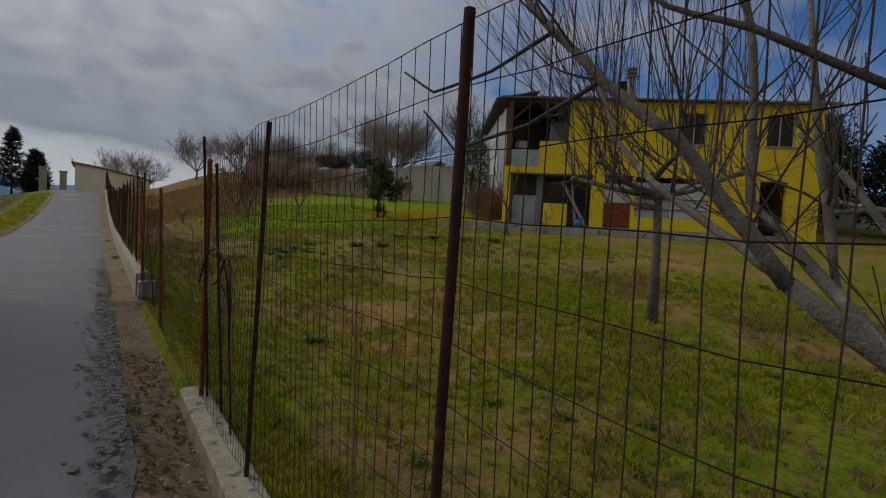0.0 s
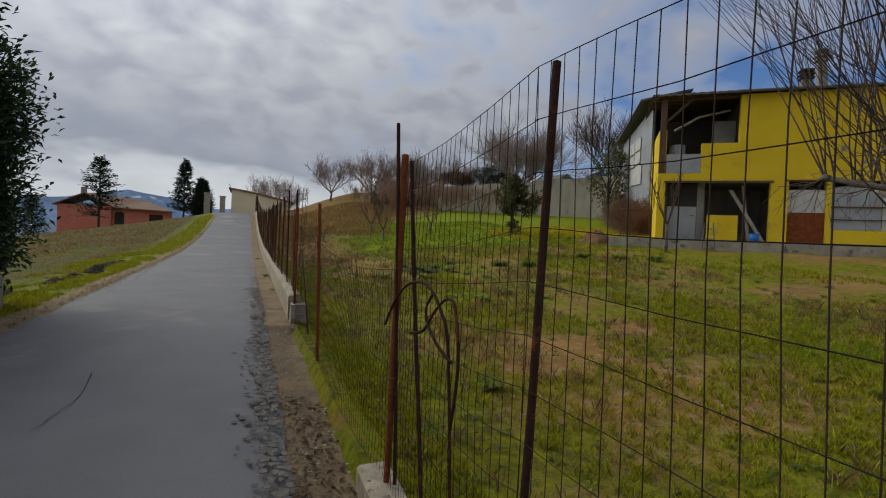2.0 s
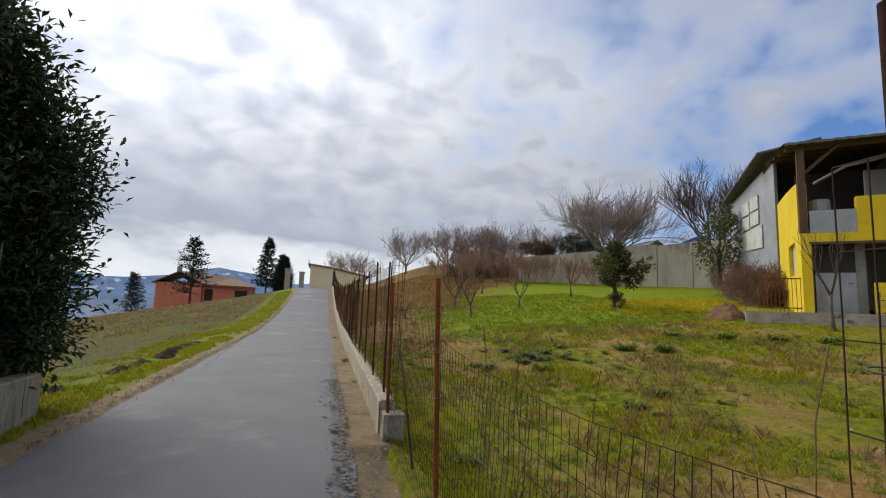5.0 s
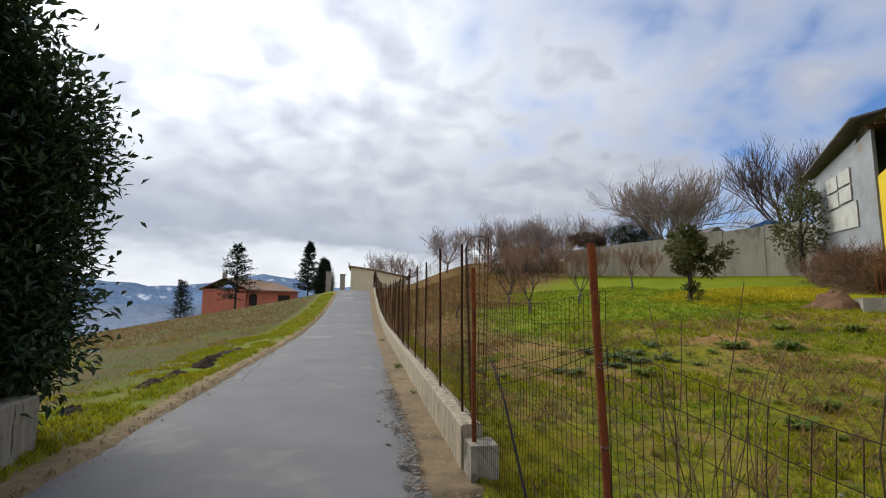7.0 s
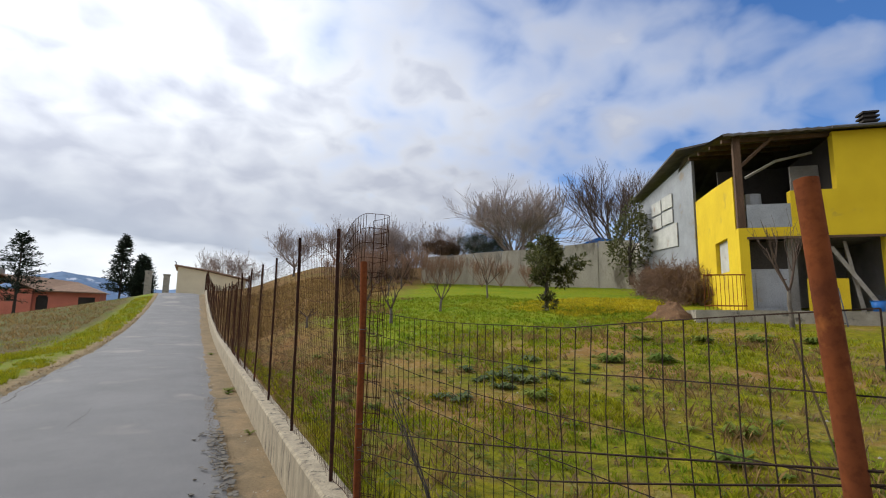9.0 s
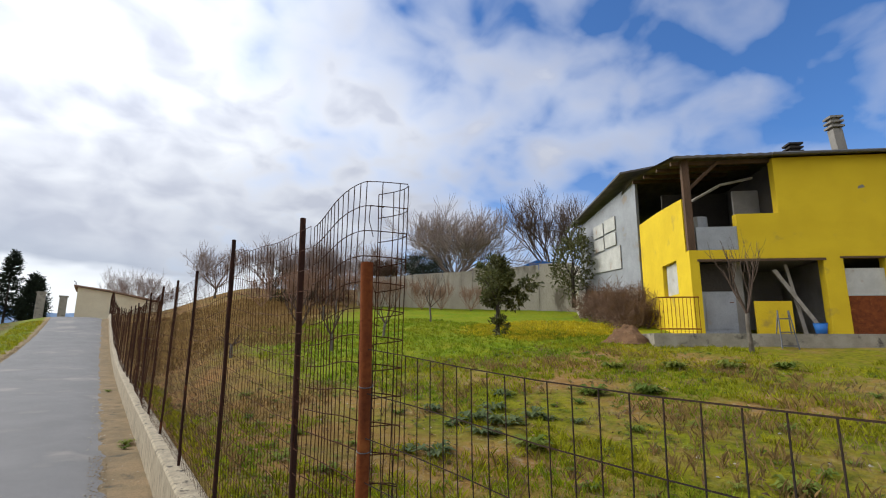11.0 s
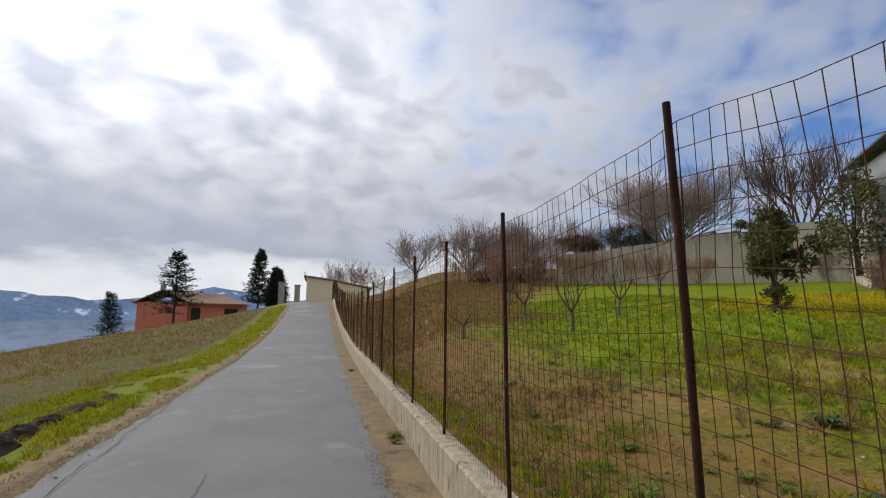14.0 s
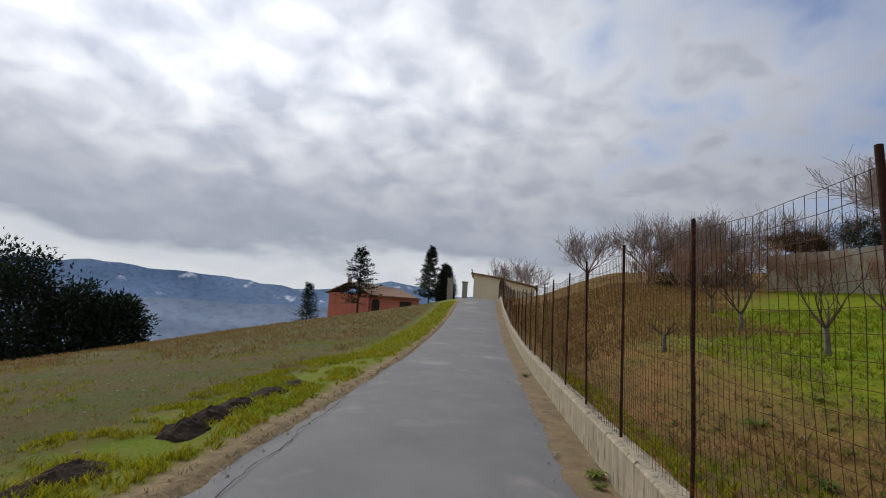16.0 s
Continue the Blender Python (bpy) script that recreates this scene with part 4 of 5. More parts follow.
# laurel hedge over the wall across the lane
hedge = empty("hedge", pose(-3.42, -0.45, 0), "tall dark laurel hedge behind the concrete wall", "hedge")
rg_h = random.Random(101)
for c, r_, clumps in (((0.0, 1.1, 0.75), (0.75, 1.2, 0.85), 220), ((0.1, 0.9, 1.55), (1.0, 1.3, 1.55), 420), ((0.1, 1.0, 2.9), (0.95, 1.25, 1.25), 330), ((0.0, 0.3, 4.0), (0.75, 0.9, 0.9), 160), ((0.0, -1.2, 2.0), (1.0, 1.3, 1.9), 300), ((0.0, -1.3, 3.9), (0.9, 1.2, 1.1), 180), ((0, -4.0, 2.2), (1.0, 1.8, 2.2), 220), ((0, -7.4, 2.2), (1.0, 2.0, 2.3), 150)):
    hb = Build()
    leaf_mass(hb, c, r_, int(clumps * 1.5), 24, 0.14, rg_h, clump_r=0.26, shell=0.25)
    part("foliage", hb, M["leaf"], hedge)
for y in (0.5, -0.6, -2.0, -3.6, -5.4):
    hb = Build().tube([(0.1, y, -0.6), (0.0, y + 0.1, 1.2), (rnd(-0.3, 0.3), y - 0.1, 2.6)], [0.06, 0.045, 0.02], 6)
    part("stem", hb, M["dark_bark"], hedge)
hf = empty("hedge_fence", pose(0, 0, 0), "thin wire fence on the concrete wall before the hedge", "fence")
for y in (-0.5, -3.0, -5.5):
    part("post", Build().tube([(-2.72, y, 0.1), (-2.72, y, 1.75)], 0.016, 6), M["grey_wire"], hf)
for z in (0.55, 0.95, 1.35):
    part("wire", Build().tube([(-2.72, -8, z), (-2.72, -0.5, z + 0.1)], 0.004, 4), M["grey_wire"], hf)

# fig tree close behind the fence
fig = empty("fig_tree", pose(2.95, -11.0, surface_z(2.95, -11.0)), "large leaning bare fig tree with smooth grey limbs", "tree")
rg_f = random.Random(111)


def limb(pts, r0, r1, mat="bark", label="", shoots=0, sl=0.5, seed=1):
    b = Build()
    base = Vector((2.95, -11.0, surface_z(2.95, -11.0)))
    pts = [Vector(p) - base for p in pts]
    fine = []
    for i in range(len(pts) - 1):
        for q in (0, 0.34, 0.67):
            fine.append(pts[i].lerp(pts[i + 1], q) + Vector((rg_f.uniform(-1, 1), rg_f.uniform(-1, 1), rg_f.uniform(-1, 1))) * r0 * 0.25)
    fine.append(pts[-1])
    k = len(fine)
    b.tube(fine, [r0 + (r1 - r0) * i / (k - 1) for i in range(k)], 8)
    part("limb", b, M[mat], fig, label, smooth=True)
    if shoots:
        c = Build()
        for _ in range(shoots):
            at = fine[rg_f.randrange(1, k)]
            grow(c, at, (rg_f.uniform(-0.7, 0.7), rg_f.uniform(-0.5, 0.8), rg_f.uniform(0.1, 1)), sl * rg_f.uniform(0.5, 1.2), 0.007, 1, rg_f, 0.5, 0.35, 3, 4, 0.2)
        tagged(part("twig", c, M["dark_bark"], fig), kind="stuff")


limb([(3.05, -11.2, -0.6), (2.98, -10.95, 0.2), (2.9, -10.52, 0.62), (2.78, -10.12, 0.94)], 0.046, 0.032)
limb([(2.78, -10.12, 0.94), (2.7, -9.97, 1.16), (2.58, -9.82, 1.41), (2.48, -9.58, 1.63), (2.42, -9.25, 2.0), (2.4, -8.95, 2.5)], 0.029, 0.013, shoots=9, sl=0.6)
limb([(2.78, -10.12, 0.95), (2.88, -9.85, 1.1), (2.98, -9.5, 1.32), (3.06, -9.25, 1.54), (3.15, -9.0, 2.0)], 0.020, 0.010, "bark", "pale smooth limb", 4, 0.6)
limb([(2.48, -9.58, 1.63), (2.40, -9.3, 1.5), (2.3, -8.95, 1.42), (2.25, -8.75, 1.62)], 0.010, 0.005, "dark_bark")
limb([(2.42, -9.4, 1.85), (2.36, -9.1, 1.75), (2.3, -8.75, 1.72), (2.25, -8.55, 1.85)], 0.009, 0.005, "dark_bark")
limb([(2.93, -10.62, 0.55), (2.6, -10.54, 1.35), (2.40, -10.13, 1.63), (2.38, -9.88, 1.77), (2.36, -9.7, 1.95)], 0.014, 0.006, "dark_bark", "", 8, 0.45)
limb([(3.2, -10.9, 0.0), (3.6, -10.02, 0.86), (3.59, -9.93, 1.44), (3.55, -9.85, 2.2)], 0.03, 0.012, "bark", "pale upright limb", 8, 0.8)
limb([(3.2, -10.9, 0.0), (3.5, -10.1, 0.8), (3.59, -9.66, 1.27), (3.59, -9.61, 2.04), (3.5, -9.5, 2.9)], 0.035, 0.015, "bark", "pale upright limb", 10, 0.9)
limb([(3.2, -10.9, 0.0), (3.59, -10.38, 0.85), (3.6, -10.05, 1.33), (3.7, -9.8, 1.6)], 0.025, 0.012, "bark", "pale limb", 3, 0.6)


# old pollarded tree with long shoots
def pollard(x, y, seed, label, height=2.6, arms=5, shoots=26, sl=2.2):
    rg_ = random.Random(seed)
    t = empty("pollard_tree", pose(x, y, surface_z(x, y)), label, "tree", "pollarded trees")
    b = Build().tube([(0, 0, -0.1), (0.05, 0.03, height * 0.4), (-0.05, 0, height * 0.75), (-0.2, 0.1, height * 0.92)], [0.10, 0.075, 0.065, 0.075], 9)
    part("trunk", b, M["bark"], t, smooth=True)
    d = Build()
    for k in range(arms):
        c = Build()
        a = 2 * math.pi * k / arms + rg_.uniform(-0.3, 0.3)
        out = Vector((math.cos(a), math.sin(a), 0))
        p0 = Vector((-0.15, 0.05, height * rg_.uniform(0.62, 0.9)))
        p1 = p0 + out * 0.6 + Vector((0, 0, 0.12))
        p2 = p1 + out * rg_.uniform(0.4, 0.9) + Vector((0, 0, rg_.uniform(-0.1, 0.35)))
        c.tube([p0, p1, p2], [0.06, 0.042, 0.036], 7)
        c.tube([p2 - out * 0.06, p2, p2 + out * 0.07], [0.034, 0.06, 0.02], 7)
        part("arm", c, M["bark"], t, smooth=True)
        for _ in range(shoots // arms):
            at = p1.lerp(p2, rg_.random()) if rg_.random() < 0.5 else p2
            grow(d, at, (out.x * rg_.uniform(-0.4, 0.9), out.y * rg_.uniform(-0.4, 0.9), 1.0), sl * rg_.uniform(0.5, 1.1), 0.012, 1, rg_, 0.35, 0.5, 2, 4, 0.1)
        for _ in range(5):
            grow(d, p2, (out.x + rg_.uniform(-0.6, 0.6), out.y + rg_.uniform(-0.6, 0.6), rg_.uniform(-0.9, 0.1)), 0.7 * rg_.uniform(0.6, 1.2), 0.008, 1, rg_, 0.6, -0.1, 3, 4, 0.25)
    tagged(part("shoot", d, M["twig"], t, "long thin upright shoots"), kind="stuff")
    return t


old_pollard = pollard(8.6, -6.2, 121, "old pollarded tree with knobbly arms and long thin shoots", 2.7, 6, 60, 3.0)
pollard(11.5, -8.8, 122, "pollarded tree with pale arms in rough grass", 2.4, 5, 40, 2.8)
rg_s = random.Random(141)
sb_ = Build()
for k in range(34):
    grow(sb_, (rg_s.uniform(-0.9, 0.1), rg_s.uniform(-0.5, 0.5), rg_s.uniform(1.9, 2.7)), (rg_s.uniform(-0.95, 0.1), rg_s.uniform(-0.3, 0.75), rg_s.uniform(0.35, 1.0)), rg_s.uniform(2.2, 3.8), 0.009, 1, rg_s, 0.25, 0.2, 3, 4, 0.07)
tagged(part("shoot", sb_, M["dark_bark"], old_pollard, "long thin arching shoots"), kind="stuff")
bare_tree("young_tree", 14.3, 3.6, 3.0, 131, "young bare tree before the terrace", 0.35, 4, 2, 3, 0.05, 0.5, 0.5, open_=0.45)

# ---- mountains beyond the valley ----
def mountain(name, radius, az0, az1, height, base, seed, colour, snow, label):
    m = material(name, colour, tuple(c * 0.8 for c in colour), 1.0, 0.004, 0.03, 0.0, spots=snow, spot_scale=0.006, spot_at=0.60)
    n, l = m.node_tree.nodes, m.node_tree.links
    b = Build()
    cols_, rows_ = 90, 9
    for i in range(cols_ + 1):
        a = radians(az0 + (az1 - az0) * i / cols_)
        top = height(az0 + (az1 - az0) * i / cols_) * radius
        for j in range(rows_ + 1):
            q = j / rows_
            rad = radius * (1 + 0.22 * q) + radius * 0.03 * noise.noise((i * 0.17, j * 0.25, seed))
            z = base + (top - base) * q ** 0.85 + radius * 0.004 * noise.noise((i * 0.35, j * 0.4, seed + 3)) * (1 - 0.5 * q)
            b.v.append((-math.sin(a) * rad, math.cos(a) * rad, z * (1 + 0.22 * q)))
    for i in range(cols_):
        for j in range(rows_):
            o = i * (rows_ + 1) + j
            b.f.append((o, o + rows_ + 1, o + rows_ + 2, o + 1)[::-1])
    return thing(name, b, m, label, "mountain", kind="structure", smooth=True)


def ridge_far(az):
    return 0.040 + (0.014 if az > 32 else 0.014 * max(0, az - 22) / 10) + 0.010 * noise.noise((az * 0.11, 2.0, 0)) + 0.006 * noise.noise((az * 0.4, 5.0, 0)) + 0.02 * math.exp(-((az - 10) / 5.0) ** 2)


def ridge_near(az):
    return 0.004 + 0.011 * noise.noise((az * 0.09, 7.0, 0)) + 0.004 * noise.noise((az * 0.35, 1.0, 0))


# distance haze is painted into both base colours as pale blue
mountain("backdrop_mountain", 3200.0, -8, 100, ridge_far, -240.0, 11, (0.19, 0.28, 0.43), (0.8, 0.82, 0.87), "mountain range with snow patches, blue haze painted into its colour")
mountain("backdrop_hill", 1500.0, -5, 100, ridge_near, -130.0, 17, (0.25, 0.31, 0.41), None, "hills across the valley, blue-grey haze painted into their colour")


# ---- details of the fence ----
# loose end of the net, standing free past its last post and curling back
end = Build()
def loose(u, v):
    y = 0.12 - 0.72 * min(u, 1.0) + (0.13 * (u - 1.0) / 0.25 if u > 1 else 0)
    x = 1.70 + (0.10 * math.sin(math.pi * min(1.0, max(0.0, (u - 0.85) / 0.4))) if u > 0.85 else 0) + 0.02 * math.sin(5 * u + 2 * v)
    top = 1.78 - 0.03 * math.sin(u * 5) + 0.06 * math.sin(3.0 * min(u, 1))
    return Vector((x, y + 0.015 * noise.noise((u * 4, v * 3, 2)), 0.02 + (top - 0.02) * v))
for c in range(20):
    u = 1.22 * c / 19
    end.tube([loose(u, q / 12) for q in range(13)], 0.0021, 4, False)
for q in range(20):
    end.tube([loose(1.22 * c / 22, q / 19) for c in range(23)], 0.0021, 4, False)
# a few wires sprung loose at the curled edge
for v, out in ((0.97, 0.10), (0.84, 0.07), (0.72, 0.06), (0.6, 0.05)):
    p = loose(1.2, v)
    end.tube([p, p + Vector((-0.03, out * 0.5, 0.015)), p + Vector((-0.01, out, -0.03)), p + Vector((0.02, out * 1.2, -0.09))], 0.0018, 4, False)
part("wire_mesh", end, M["wire"], fence, "loose curling end of the wire mesh")
# bindings and tension wires round the thick posts
def ring(x, y, z, r, mat="grey_wire", tilt=0.2):
    pts = [(x + r * math.cos(a), y + r * math.sin(a), z + tilt * r * math.sin(a + 0.6)) for a in [k * math.pi / 6 for k in range(13)]]
    part("wire_tie", Build().tube(pts, 0.0018, 4, False), M[mat], fence)
for z in (0.35, 0.42, 0.55, 0.9, 1.1):
    ring(1.665, -0.59, z, 0.0235)
for z in (0.5, 0.85, 0.87):
    ring(1.707, -3.08, z, 0.0225)
for z in (0.2, 0.5, 0.8, 1.1):
    ring(1.746, -6.23, z, 0.0245)
for z0, z1, sag in ((0.95, 0.52, 0.02), (0.93, 0.40, 0.06)):
    pts = [Vector((1.70, -3.09, z0)).lerp(Vector((1.65, -0.6, z1)), q / 10) - Vector((0, 0, sag * math.sin(math.pi * q / 10))) for q in range(11)]
    part("tension_wire", Build().tube(pts, 0.0024, 4, False), M["near_wire"], fence)
# bent reinforcing bars
for pts in ([(1.72, -6.10, 0.5), (1.72, -6.3, 0.68), (1.72, -6.55, 0.80), (1.73, -6.8, 0.82), (1.74, -6.97, 0.72), (1.76, -7.05, 0.5), (1.80, -7.08, -0.5)],
            [(1.74, -6.55, 0.53), (1.74, -6.75, 0.58), (1.74, -6.9, 0.70), (1.74, -7.05, 0.78), (1.74, -7.15, 0.74), (1.74, -7.2, 0.5), (1.76, -7.1, 0.2)],
            [(1.74, -6.88, 0.79), (1.74, -6.78, 0.70), (1.74, -6.82, 0.62), (1.74, -6.95, 0.55), (1.75, -7.1, 0.50)]):
    fine = []
    for i in range(len(pts) - 1):
        p0, p1, p2, p3 = (Vector(pts[max(0, min(len(pts) - 1, k))]) for k in (i - 1, i, i + 1, i + 2))
        for q in (0, 0.25, 0.5, 0.75):
            fine.append(0.5 * ((2 * p1) + (p2 - p0) * q + (2 * p0 - 5 * p1 + 4 * p2 - p3) * q * q + (3 * p1 - p0 - 3 * p2 + p3) * q ** 3))
    fine.append(Vector(pts[-1]))
    thing("bent_rebar", Build().tube(fine, 0.0075, 6), M["dark_rust"], "bent rusty reinforcing bar stuck in the ground", "rebar", "bent bars by the post", smooth=True)
# bundle of canes leaning by the end of the wall
canes = empty("cane_bundle", pose(0, 0, 0), "bundle of dry canes leaning beside the fence", "canes")
for k in range(5):
    o = Vector((rnd(-0.012, 0.012), rnd(-0.02, 0.02), 0))
    part("cane", Build().tube([Vector((1.73, -2.05, -0.35)) + o, Vector((1.71, -1.43, 0.42)) + o * 0.7, Vector((1.70, -0.98 + rnd(-0.05, 0.05), 0.8 + rnd(-0.1, 0.04))) + o * 1.3], [0.005, 0.0035, 0.0018], 5), M["dark_bark"], canes)
thing("cane_stake", Build().tube([(1.86, -8.95, -0.5), (1.85, -8.97, 0.2), (1.84, -8.96, 0.79)], [0.006, 0.006, 0.004], 6), M["straw"], "thin pale stake standing in the grass", "stake")
# concrete block at the wall's end
thing("concrete_block", Build().box((1.6, -0.75, -0.5), (1.86, -0.44, -0.12)), M["concrete"], "broken concrete block at the end of the wall", "block")

# ---- details of the house ----
porch_door = part("door", Build().box((0.15, 0.55, 0.0), (1.22, 0.6, 1.35)), M["sheet"], house, "grey metal lower door leaf in the porch")
part("door_handle", Build().tube([(1.12, 0.55, 1.0), (1.12, 0.49, 1.0), (1.0, 0.49, 1.0)], 0.012, 6), M["rust"], porch_door)
part("door_panel", Build().box((0.28, 0.53, 0.15), (1.08, 0.549, 1.2)), M["sheet"], porch_door)
part("balcony_barrel", Build().tube([(0.45, 1.0, 2.61), (0.45, 1.0, 3.0), (0.45, 1.0, 3.9)], [0.3, 0.33, 0.3], 14), M["sheet"], house, "grey barrel stored on the balcony")
part("partition", Build().box((1.75, 1.2, 2.61), (2.58, 1.3, 4.9)), M["grey_render"], house, "pale unplastered wall on the balcony")
part("roof_bundle", Build().tube([(0.3, 0.9, 4.5), (1.2, 0.8, 5.0), (2.3, 0.9, 5.25)], 0.05, 5), M["pale_wood"], house, "pale pole slung under the roof")
# flat near-black panel above the door, painted shade in place of depth
part("door", Build().box((0.15, 0.56, 1.36), (1.22, 0.6, 2.25)), M["shade_and_dark"], house, "near-black panel painting the shade of the upper opening")
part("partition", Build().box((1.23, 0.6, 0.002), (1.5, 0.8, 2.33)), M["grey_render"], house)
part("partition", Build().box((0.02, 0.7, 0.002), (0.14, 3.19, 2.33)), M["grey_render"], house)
# shade of the deep balcony is put into this wall's colour
part("partition", Build().box((0.15, 3.5, 2.605), (2.58, 3.6, 5.5)), M["shade_and_dark"], house, "balcony back wall coloured near-black for indoor shade")
part("rafter", Build().tube([(-0.16, 0.1, 4.6), (0.9, 0.1, 5.6)], 0.06, 4), M["timber"], house, "diagonal timber brace")
for d in (0.15, 1.6, 3.2, 4.8):
    part("rafter", Build().box((-0.55, d, 5.50 + 0.2 * d), (2.6, d + 0.12, 5.62 + 0.2 * d)), M["timber"], house)
part("gutter", Build().tube([(2.4, -0.3, 5.66), (13.5, -0.3, 5.6)], 0.05, 6), M["grey_wire"], house, "grey metal gutter")
part("side_panel", Build().box((-0.15, 1.25, 1.36), (-0.11, 2.65, 2.49)), M["white"], house, "pale board closing the side window")
part("window_sill", Build().box((7.25, -0.05, 3.76), (8.45, 0.1, 3.835)), M["grey_render"], window_a)
part("window_sill", Build().box((10.72, -0.05, 3.76), (12.03, 0.1, 3.835)), M["grey_render"], window_b)
for u in (7.335, 7.83, 8.335):
    part("window_bar", Build().box((u, 0.12, 3.85), (u + 0.04, 0.155, 5.16)), M["white"], window_a)
for u in (10.805, 11.35, 11.905):
    part("window_bar", Build().box((u, 0.12, 3.85), (u + 0.04, 0.155, 5.16)), M["white"], window_b)
part("lintel", Build().box((4.10, -0.02, 2.30), (5.42, 0.05, 2.36)), M["timber"], house, "dark wooden lintel")
part("lintel", Build().box((-0.05, -0.02, 2.25), (3.7, 0.04, 2.325)), M["timber"], house, "dark edge of the porch beam")
for a, b in (((5.5, -0.01, 1.35), (8.6, 0.03, 1.40)), ((5.5, -0.012, 0.9), (8.6, 0.03, 0.94))):
    part("shutter_rail", Build().box(a, b), M["timber"], shutter_a)
for u, z, w_, h_ in ((5.7, 3.35, 0.16, 0.3), (6.5, 3.75, 0.1, 0.35), (9.2, 3.2, 0.2, 0.2), (4.9, 4.5, 0.22, 0.14), (6.35, 2.9, 0.14, 0.2)):
    part("plaster_scar", Build().prism([(u, -0.004, z), (u + w_, -0.004, z + 0.05), (u + w_ * 0.7, -0.004, z + h_), (u + 0.1 * w_, -0.004, z + h_ * 0.6)], (0, 0.006, 0)), M["grey_render"], house, "patch of missing yellow render")
rail = empty("railing", HOUSE, "low rusty iron railing on the terrace", "railing")
part("top_rail", Build().tube([(-1.6, -0.9, 1.05), (-0.45, -0.9, 1.05)], 0.02, 6), M["rust"], rail)
part("bottom_rail", Build().tube([(-1.6, -0.9, 0.12), (-0.45, -0.9, 0.12)], 0.02, 6), M["rust"], rail)
for k in range(11):
    u = -1.58 + 1.11 * k / 10
    part("baluster", Build().tube([(u, -0.9, -0.02), (u, -0.9, 1.05)], 0.009, 5), M["rust"], rail)
plank = Build().prism([(2.3, 0.35, 2.0), (2.42, 0.35, 2.03), (3.55, 0.15, 0.02), (3.42, 0.15, 0.0)], (0, 0.06, 0))
for v_ in (thing("plank", plank, M["pale_wood"], "long pale plank leaning in the porch", "plank"), ):
    v_.matrix_world = HOUSE
v_ = thing("plank", Build().prism([(2.75, 0.5, 2.2), (2.84, 0.5, 2.2), (3.1, 0.3, 0.0), (2.98, 0.3, 0.0)], (0, 0.05, 0)), M["pale_wood"], "narrow pale board leaning in the porch", "plank")
v_.matrix_world = HOUSE
ladder = empty("stepladder", HOUSE, "small grey metal stepladder standing before the terrace", "ladder")
for pts in ([(1.12, -2.0, -1.05), (1.22, -1.75, 0.6)], [(1.62, -2.0, -1.05), (1.5, -1.75, 0.6)], [(1.2, -1.62, -0.02), (1.24, -1.72, 0.58)], [(1.58, -1.62, -0.02), (1.5, -1.72, 0.58)]):
    part("rail", Build().tube(pts, 0.018, 5), M["grey_wire"], ladder)
for k in range(4):
    part("step", Build().box((1.19 + 0.02 * k, -1.96 + 0.055 * k, -0.72 + 0.36 * k), (1.56 - 0.02 * k, -1.88 + 0.055 * k, -0.69 + 0.36 * k)), M["grey_wire"], ladder)
bucket = empty("bucket", HOUSE @ pose(3.08, -0.35, -0.02), "bright blue plastic bucket on the terrace", "bucket")
part("body", Build().tube([(0, 0, 0), (0, 0, 0.32)], [0.13, 0.18], 14), M["blue"], bucket, smooth=True)
part("rim", Build().tube([(0.18 * math.cos(k * math.pi / 7), 0.18 * math.sin(k * math.pi / 7), 0.32) for k in range(15)], 0.012, 5, False), M["blue"], bucket)
part("handle", Build().tube([(0.18 * math.cos(k * math.pi / 8), 0.02, 0.32 + 0.16 * math.sin(k * math.pi / 8)) for k in range(9)], 0.006, 5), M["grey_wire"], bucket)


def heap(name, x, y, z, r_, h_, mat, label, category, seed, group=""):
    b = Build()
    n_, m_ = 9, 18
    for i in range(n_ + 1):
        q = i / n_
        for j in range(m_):
            a = 2 * math.pi * j / m_
            k = 1 + 0.35 * noise.noise((math.cos(a) * 1.3 + seed, math.sin(a) * 1.3, q * 2))
            bump_ = 0.3 * noise.noise((math.cos(a) * q * 4, math.sin(a) * q * 4, seed)) + 0.18 * noise.noise((math.cos(a) * q * 9, math.sin(a) * q * 9, seed))
            b.v.append((math.cos(a) * r_[0] * q * k, math.sin(a) * r_[1] * q * k, h_ * ((1 - q ** 1.6) * (0.8 + bump_)) - 0.06 * q))
    for i in range(n_):
        for j in range(m_):
            k = (j + 1) % m_
            b.f.append((i * m_ + j, (i + 1) * m_ + j, (i + 1) * m_ + k, i * m_ + k))
    ob = thing(name, b, M[mat], label, category, group)
    ob.location = (x, y, z)
    return ob


heap("rubble", 14.0, 6.9, surface_z(14.0, 6.9), (0.85, 0.75), 0.6, "earth", "heap of reddish rubble beside the terrace", "rubble", 3)
for k, (x, y, rx_, h_) in enumerate(((-3.18, 4.6, 0.35, 0.16), (-3.05, 5.5, 0.35, 0.14), (-3.05, 7.1, 0.3, 0.2), (-3.15, 7.8, 0.35, 0.2), (-3.2, 8.6, 0.35, 0.17), (-3.15, 9.6, 0.4, 0.12), (-3.1, 10.6, 0.4, 0.1), (-3.3, 2.4, 0.25, 0.1), (-3.2, 1.2, 0.25, 0.12))):
    heap("soil_mound", x, y, surface_z(x, y), (rx_, rx_ * 1.5), h_, "soil", "dark clump of upturned soil on the verge", "soil", 20 + k, "soil mounds on the verge")

